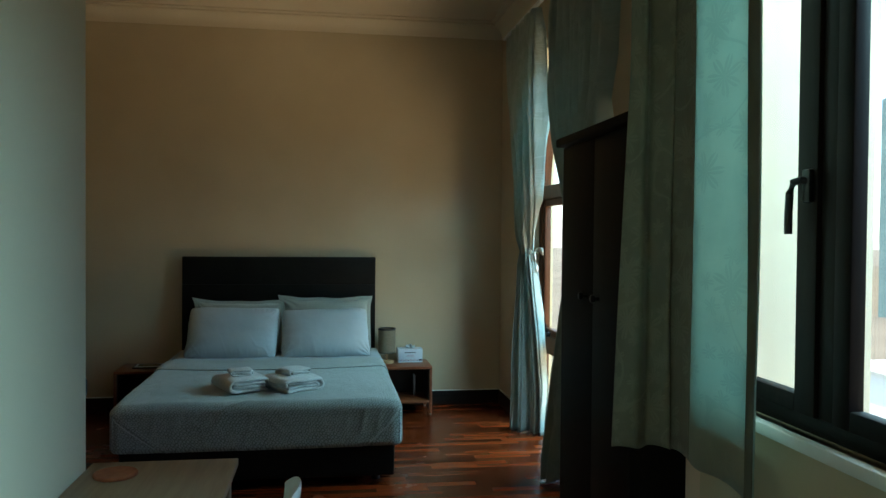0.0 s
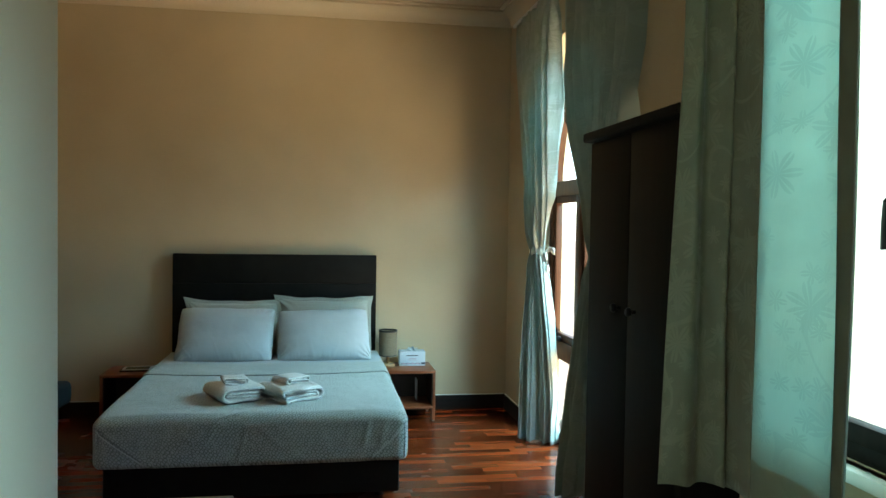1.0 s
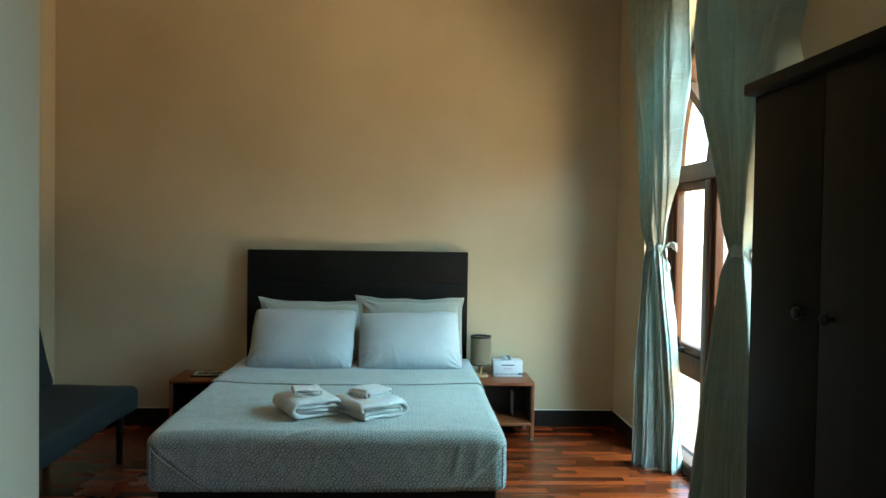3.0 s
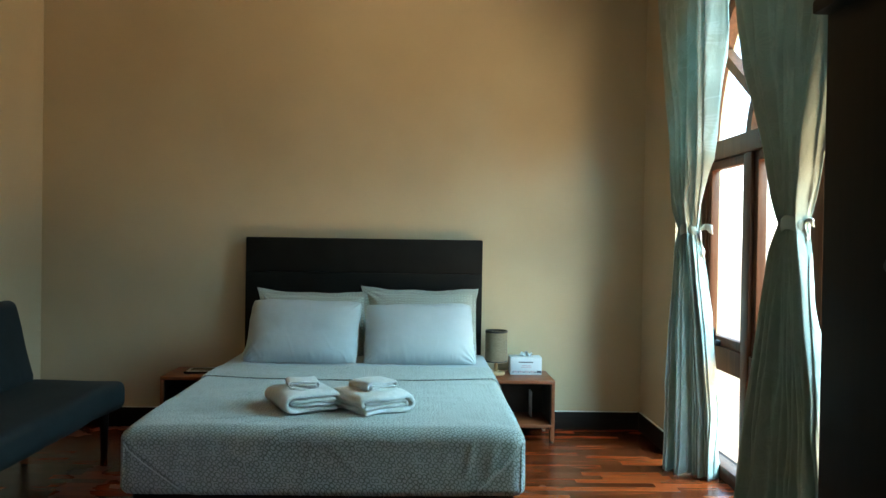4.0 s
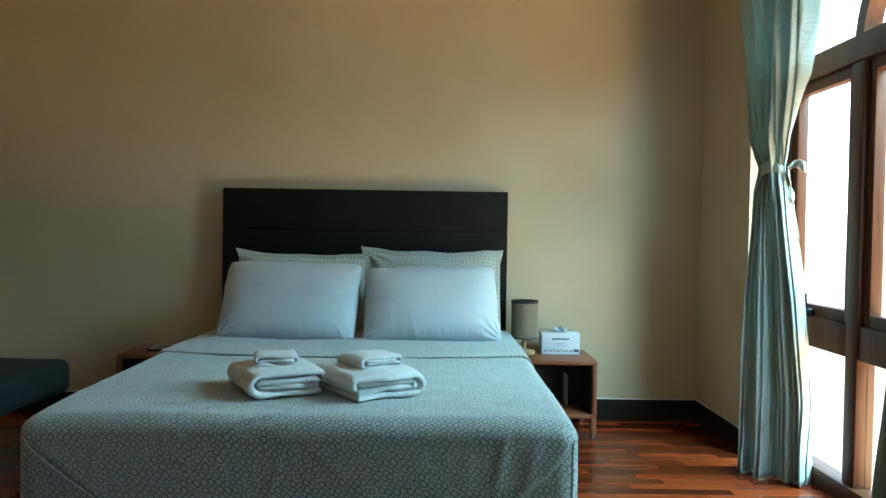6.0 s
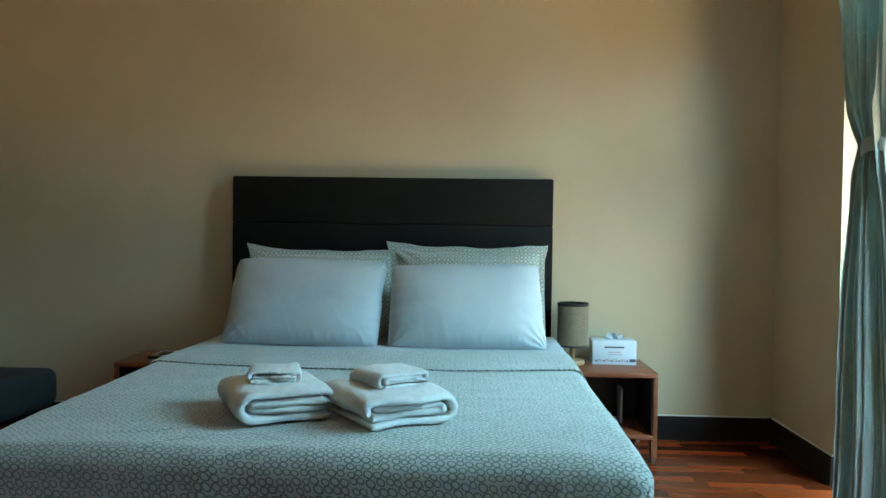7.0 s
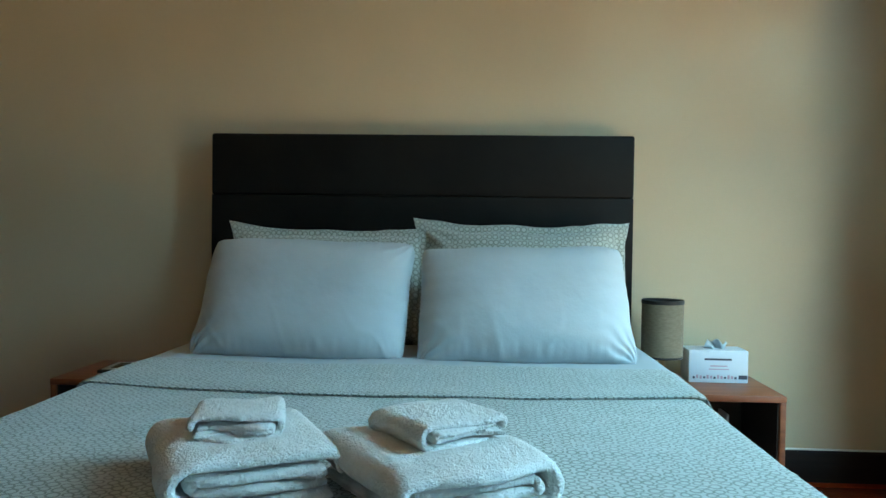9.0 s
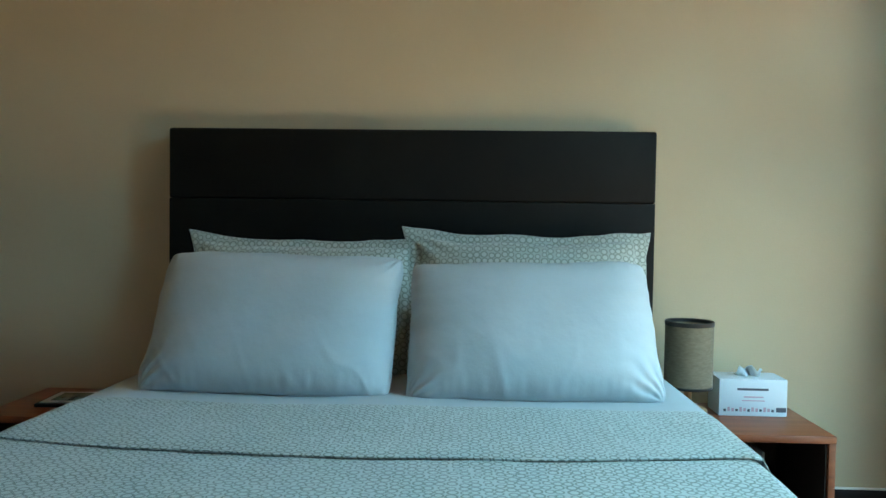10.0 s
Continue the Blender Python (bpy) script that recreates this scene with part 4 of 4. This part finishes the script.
def folded_towel(name, width, depth, height, m, label, seed, mirror=False, slack=1.0):
    """Folded twice: an outer thickness wraps round an inner one, both open at the other end."""
    s = -1 if mirror else 1
    t = height / 4
    xe = width / 2

    def wrap(z0, z1, turn, e0, e1, bulge):
        zm, r = (z0 + z1) / 2, (z1 - z0) / 2
        low = [(x, z0) for x in np.linspace(e0, -turn, 15)]
        end = [(-turn - bulge * r * math.sin(radians(a)), zm - r * math.cos(radians(a))) for a in range(20, 180, 20)]
        top = [(x, z1) for x in np.linspace(-turn, e1, 15)]
        # the top thickness rolls down over the open end
        if e1 > xe * 0.93:
            top += [(e1 + t * 0.45, z1 - t * 0.15), (e1 + t * 0.75, z1 - t * 0.5), (e1 + t * 0.8, z1 - t * 1.0), (e1 + t * 0.7, z1 - t * 1.5)]
        return [(s * x, z) for x, z in low + end + top]

    bm = bmesh.new()
    fold_strip(bm, wrap(t * 0.5, t * 3.5, xe - 1.5 * t * slack, xe, xe * 0.96, slack), t * 1.10, depth, seed, 0.032)
    fold_strip(bm, wrap(t * 1.5, t * 2.5, xe - 2.05 * t, xe * 0.97, xe * 0.90, 0.9), t * 1.06, depth * 0.985, seed + 3.3, 0.034)
    ob = part(name, bm, TERRY, angle=180)
    sub = ob.modifiers.new("round", "SUBSURF")
    sub.levels = sub.render_levels = 2
    dis = ob.modifiers.new("terry_loops", "DISPLACE")
    dis.texture, dis.strength, dis.mid_level = TERRY_LOOPS, 0.0042, 0.5
    ob.matrix_world = m
    return tagged(ob, label, "towel", "folded towels on the bed")


T0 = BZ + 0.004
folded_towel("bath_towel", 0.235, 0.30, 0.088, pose(-0.40, 5.24, T0, 0, 0, 28), "folded white terry bath towel on the sheet", 1.0, slack=1.1)
folded_towel("hand_towel", 0.135, 0.155, 0.042, pose(-0.395, 5.25, T0 + 0.082, 0, 0, 14), "small folded white towel on a bath towel", 4.0, True)
folded_towel("bath_towel", 0.245, 0.31, 0.088, pose(-0.075, 5.22, T0, 0, 0, 34), "folded white terry bath towel with a rolled end", 7.0, True)
folded_towel("hand_towel", 0.15, 0.15, 0.046, pose(-0.075, 5.24, T0 + 0.082, 0, 0, 38), "small plump folded towel on a bath towel", 9.0)

# ---------------- nightstands ----------------


def nightstand(loc, label):
    t = thing("nightstand", loc, label, "nightstand", "nightstands")
    w, d, h = 0.40, 0.385, 0.40
    part("top", box(0, w, 0, d, h - 0.022, h, 0.003), CHERRY, t)
    part("side_panel", box(0, 0.02, 0.004, d, 0.10, h - 0.022, 0.002), CHERRY, t)
    part("side_panel", box(w - 0.02, w, 0.004, d, 0.10, h - 0.022, 0.002), CHERRY, t)
    part("shelf", box(0.02, w - 0.02, 0.004, d, 0.10, 0.118, 0.002), CHERRY, t)
    part("back_panel", box(0.02, w - 0.02, d - 0.012, d, 0.118, h - 0.022), INNER, t)
    part("lining", box(0.021, 0.026, 0.012, d - 0.012, 0.118, h - 0.022), INNER, t)
    part("lining", box(w - 0.026, w - 0.021, 0.012, d - 0.012, 0.118, h - 0.022), INNER, t)
    for fx in (0.0, w - 0.026):
        for fy in (0.006, d - 0.046):
            leg = part("leg", box(fx, fx + 0.026, fy, fy + 0.04, 0.012, 0.10, 0.002), CHERRY, t)
            part("glide", box(fx + 0.005, fx + 0.021, fy + 0.008, fy + 0.032, 0.0, 0.012), STEEL, leg)
    return t


nightstand((0.592, 6.60, 0), "cherry veneer nightstand with an open dark cubby")
nightstand((-1.495, 6.60, 0), "cherry veneer nightstand in the shade beside the bed")

bk = thing("booklet", (0.862, 6.93, 0.118), "thin white booklet standing inside the nightstand", "booklet")
part("cover", box(0.008, 0.017, -0.10, 0.0, 0, 0.165, 0.001), CARD, bk)

lamp = thing("table_lamp", (0.634, 6.82, 0.40), "small taupe drum lamp on a wooden base", "lamp")
part("base", lathe([(0, 0), (0.056, 0), (0.058, 0.004), (0.058, 0.018), (0.055, 0.022), (0, 0.022)], 40), BEECH, lamp)
part("stem", lathe([(0.012, 0.02), (0.0125, 0.10), (0.012, 0.13), (0, 0.13)], 20), BEECH, lamp)
sh = lathe([(0.071, 0.088), (0.073, 0.09), (0.073, 0.288), (0.071, 0.29), (0.069, 0.288), (0.069, 0.09), (0.071, 0.088)], 48)
shade = part("shade", sh, SHADE, lamp, "taupe linen drum shade")
part("rim", lathe([(0.0735, 0.279), (0.0745, 0.281), (0.0745, 0.291), (0.0725, 0.293), (0.0685, 0.291), (0.0685, 0.281), (0.0735, 0.279)], 48), BLACK, shade, "black top rim")
part("rim", lathe([(0.0735, 0.086), (0.0743, 0.088), (0.0743, 0.093), (0.0725, 0.095), (0.0687, 0.093), (0.0687, 0.088), (0.0735, 0.086)], 48), BLACK, shade, "black bottom rim")

tb = thing("tissue_box", (0.729, 6.815, 0.40), "white printed tissue box with a tissue pulled up", "tissue box")
part("box", box(0, 0.208, 0, 0.115, 0, 0.115, 0.002), CARD, tb)
part("print", box(0.055, 0.15, -0.0012, 0.002, 0.080, 0.087), INK, tb, "dark line of print")
part("print", box(0.075, 0.135, -0.0012, 0.002, 0.058, 0.062), INK2, tb, "pale line of print")
part("print", box(0.07, 0.14, -0.0012, 0.002, 0.047, 0.050), INK2, tb, "pale line of print")
part("print", box(0.175, 0.205, -0.0014, 0.002, 0.014, 0.028), INK, tb, "dark printed tag")
for i in range(13):
    hgt = 0.008 + 0.003 * ((i * 5) % 3)
    part("print", box(0.014 + i * 0.0122, 0.014 + i * 0.0122 + 0.0075, -0.0012, 0.002, 0.014 + 0.001 * (i % 2), 0.014 + hgt), INK2 if i % 3 else INK, tb, "small printed mark")
ts = bmesh.new()
rows = []
for j in range(7):
    for_row = []
    for i in range(13):
        u, v = i / 12 * 2 - 1, j / 6
        for_row.append(ts.verts.new((0.105 + 0.045 * u * (0.6 + 0.5 * v), 0.055 + 0.014 * math.sin(u * 5 + v * 3), 0.113 + v * (0.034 - 0.018 * abs(u) + 0.008 * math.sin(u * 9)))))
    rows.append(for_row)
for a, b in zip(rows, rows[1:]):
    for i in range(12):
        ts.faces.new((a[i], a[i + 1], b[i + 1], b[i]))
tis = part("tissue", ts, COTTON, tb, "white tissue sticking out", 180)
tis.modifiers.new("thickness", "SOLIDIFY").thickness = 0.0012

pf = thing("framed_card", (-1.38, 6.70, 0.402), "small framed card lying flat on the nightstand", "framed card", rz=4)
part("frame", box(0, 0.24, 0, 0.17, 0, 0.012, 0.003), BLACK, pf)
part("print", box(0.012, 0.228, 0.012, 0.158, 0.010, 0.014), CARD, pf)
part("picture", box(0.035, 0.205, 0.035, 0.135, 0.012, 0.0155), GLASSY_CARD, pf)

# ---------------- wardrobe ----------------
WY0, WY1, WXF = 2.885, 3.695, 1.175
wd = thing("wardrobe", (WXF, WY0, 0), "tall two-door wardrobe in espresso stained wood", "wardrobe")
WW, WD = WY1 - WY0, XR - WXF - 0.02
part("body", box(0.02, WD, 0, WW, 0.06, 1.88, 0.003), DARKWOOD, wd)
part("plinth", box(0.035, WD, 0.012, WW - 0.012, 0.0, 0.06), DARKWOOD, wd)
part("cornice", box(-0.03, WD, -0.018, WW + 0.022, 1.88, 1.918, 0.008), DARKWOOD, wd)
for k, (ya, yb) in enumerate(((0.003, WW / 2 - 0.002), (WW / 2 + 0.002, WW - 0.003))):
    door = part("door", box(0.0, 0.02, ya, yb, 0.075, 1.875, 0.002), DARKWOOD, wd)
    ky = yb - 0.068 if k == 0 else ya + 0.068
    kn = lathe([(0, -0.004), (0.008, -0.004), (0.007, 0.012), (0.016, 0.02), (0.017, 0.027), (0.011, 0.034), (0, 0.035)], 20)
    bmesh.ops.transform(kn, matrix=pose(0.0, ky, 1.24, 0, -90, 0), verts=kn.verts)
    part("knob", kn, METAL, door, "round dark metal knob")

# ---------------- sofa ----------------
sofa = thing("sofa_bed", (-1.60, 4.35, 0), "dark teal armless sofa bed against the wall", "sofa")


def cushion(x0, x1, y0, y1, z0, z1, r, seed):
    b = box(x0, x1, y0, y1, z0, z1, r, 4)
    bmesh.ops.subdivide_edges(b, edges=[e for e in b.edges if e.calc_length() > 0.25], cuts=10, use_grid_fill=True)
    wobble(b, 0.012, 3.0, seed)
    return b


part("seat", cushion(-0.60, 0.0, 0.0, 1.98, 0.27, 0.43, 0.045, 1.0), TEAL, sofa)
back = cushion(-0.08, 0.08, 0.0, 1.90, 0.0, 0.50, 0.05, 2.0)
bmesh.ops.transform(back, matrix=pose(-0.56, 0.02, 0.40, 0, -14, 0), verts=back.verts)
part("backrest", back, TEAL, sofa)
for fx in (-0.52, -0.07):
    for fy in (0.10, 1.84):
        part("leg", lathe([(0.0, 0.0), (0.018, 0.0), (0.026, 0.28), (0.0, 0.28)], 16, fx, fy), DARKWOOD, sofa)

# ---------------- desk end ----------------
desk = thing("desk", (XP, 0.9, 0), "narrow pale oak desk along the partition", "desk")
DW, DL = 0.455, 2.02
part("desktop", box(0.004, DW, 0, DL, 0.725, 0.75, 0.003), OAK, desk)
part("apron", box(0.02, 0.04, 0.06, DL - 0.06, 0.64, 0.725), OAK, desk)
for fx in (0.02, DW - 0.065):
    for fy in (0.02, DL - 0.065):
        part("leg", box(fx, fx + 0.045, fy, fy + 0.045, 0.0, 0.725, 0.003), OAK, desk)
co = thing("coaster", (-0.50, 2.775, 0.75), "round terracotta cork coaster on the desk", "coaster")
part("disc", lathe([(0, 0), (0.062, 0), (0.064, 0.003), (0.064, 0.008), (0.061, 0.011), (0.055, 0.010), (0, 0.010)], 40), CORK, co)

# moulded shell chair, its back to the passage
chair = thing("shell_chair", (-0.02, 2.50, 0), "white moulded plastic shell chair pulled up to the desk", "chair")
bm = bmesh.new()
prof = [(-0.42, 0.43), (-0.40, 0.445), (-0.30, 0.44), (-0.18, 0.435), (-0.06, 0.445), (0.0, 0.48), (0.035, 0.56), (0.055, 0.66), (0.07, 0.75), (0.075, 0.80)]
nw = 16
rows = []
for k, (px, pz) in enumerate(prof):
    t = k / (len(prof) - 1)
    hw = 0.22 if t < 0.55 else 0.22 - 0.09 * ((t - 0.55) / 0.45) ** 2
    row = []
    for i in range(nw + 1):
        u = 2 * i / nw - 1
        lift = 0.05 * abs(u) ** 2.5 * (1 - t)
        wrap = -0.05 * abs(u) ** 2 * t
        crown = -0.05 * abs(u) ** 3 * max(0, t - 0.8) * 5
        row.append(bm.verts.new((px + wrap, u * hw, pz + lift + crown)))
    rows.append(row)
for a, b in zip(rows, rows[1:]):
    for i in range(nw):
        bm.faces.new((a[i], a[i + 1], b[i + 1], b[i]))
shell = part("shell", bm, PLASTIC, chair, angle=180)
sm = shell.modifiers.new("thickness", "SOLIDIFY")
sm.thickness = 0.008
shell.modifiers.new("round", "SUBSURF").levels = 1
for sx in (-0.33, -0.05):
    for sy in (-0.13, 0.13):
        part("leg", tube([(sx, sy, 0.435), (sx + (0.05 if sx > -0.2 else -0.05), sy * 1.5, 0.0)], 0.013), BEECH, chair)

# low dark console under the side window
con = thing("console_table", (XN - 0.15, 1.02, 0), "narrow dark wooden console table under the side window", "table")
part("top", box(0, 0.148, 0, 0.98, 0.80, 0.83, 0.004), DARKWOOD, con)
for fx in (0.012, 0.10):
    for fy in (0.02, 0.92):
        part("leg", box(fx, fx + 0.036, fy, fy + 0.036, 0, 0.80, 0.003), DARKWOOD, con)

# ---------------- outdoors ----------------
GRASS = simple("sandy_ground", (0.11, 0.085, 0.055), (0.16, 0.125, 0.085), 0.95, 0.05, 0.2, 3)
HILL = simple("hazy_wooded_hill", (0.030, 0.055, 0.053), (0.045, 0.075, 0.07), 0.95, 0.06, 0.4, 0.6, dist=1.0)
bm = bmesh.new()
for q in ((-400, -400), (900, -400), (900, 900), (-400, 900)):
    bm.verts.new((*q, -14.0))
bm.verts.ensure_lookup_table()
bm.faces.new(bm.verts)
setting("ground", bm, GRASS, "pale sandy ground outside, far below the windows", "ground")
bm = bmesh.new()
n1, n2 = 90, 14
rows = []
for i in range(n1 + 1):
    a = radians(-60 + 112 * i / n1)
    row = []
    for j in range(n2 + 1):
        d = 170 + 22 * j
        hgt = (math.sin(math.pi * min(1, j / n2 * 0.9)) ** 1.2) * (60 + 30 * noise.noise(Vector((a * 3, j * 0.12, 0)))) + 3 * noise.noise(Vector((a * 40, j, 2)))
        row.append(bm.verts.new((d * math.cos(a), d * math.sin(a), -15 + max(0, hgt))))
    rows.append(row)
for a, b in zip(rows, rows[1:]):
    for j in range(n2):
        bm.faces.new((a[j], b[j], b[j + 1], a[j + 1]))
setting("backdrop", bm, HILL, "hazy wooded hills beyond the side window", "hills")
hs = thing("house", (50, 49.4, -14), "low white house with a flat roof outside", "house")
part("wall", box(-9, 9, -5, 5, 0, 5.5), WHITE_TRIM, hs)
part("roof", box(-9.6, 9.6, -5.6, 5.6, 5.5, 5.9), WHITE_TRIM, hs)
for i in range(4):
    part("window", box(-7.5 + i * 4.1, -5.3 + i * 4.1, -5.06, -4.9, 1.8, 3.6), GLASSY_CARD, hs)

# ---------------- parquet strips, last ----------------
SW = 0.066


def strip_mesh(name, length):
    b = bmesh.new()
    g = 0.0003
    z1, c = 0.0, 0.0002
    lo = [(g, g), (length - g, g), (length - g, SW - g), (g, SW - g)]
    hi = [(g + c, g + c), (length - g - c, g + c), (length - g - c, SW - g - c), (g + c, SW - g - c)]
    va = [b.verts.new((x, y, -0.011)) for x, y in lo]
    vb = [b.verts.new((x, y, z1 - c)) for x, y in lo]
    vc = [b.verts.new((x, y, z1)) for x, y in hi]
    for i in range(4):
        j = (i + 1) % 4
        b.faces.new((va[i], va[j], vb[j], vb[i]))
        b.faces.new((vb[i], vb[j], vc[j], vc[i]))
    b.faces.new(vc)
    me = bpy.data.meshes.new(name)
    b.to_mesh(me)
    b.free()
    me.materials.append(PARQUET)
    return me


floor = thing("floor", (0, 0, 0), "polished reddish parquet of short mixed-tone strips", "floor", kind="structure")
rnd = random.Random(4)
LENGTHS = [0.22, 0.30, 0.38, 0.46]
MESHES = {k: strip_mesh("strip", k) for k in LENGTHS}
verts, faces = [], []
count = 0
y = YB - SW
while y > Y0 - SW:
    x0 = XL if y > YP - 0.2 else XP
    x1 = XOUT if y + SW > CY - RO and y < CY + RO else (XR + 0.02 if y > YJ - 0.2 else XN + 0.02)
    x = x0 - rnd.uniform(0, 0.3)
    while x < x1:
        k = rnd.choice(LENGTHS)
        if x > 0.5 and y > 4.6 and count < 300 and x + k < x1:
            ob = new("strip", MESHES[k])
            ob.parent = floor
            ob.location = (x, y, 0)
            count += 1
        else:
            me = MESHES[k]
            o = len(verts)
            verts += [(min(max(v.co.x + x, x0 - 0.01), x1), min(v.co.y + y, YB + 0.01), v.co.z) for v in me.vertices]
            faces += [[o + i for i in f.vertices] for f in me.polygons]
        x += k
    y -= SW
me = bpy.data.meshes.new("parquet_rest")
me.from_pydata(verts, [], faces)
me.materials.append(PARQUET)
rest = new("parquet_rest", me)
rest.parent = floor
tagged(rest, kind="stuff")
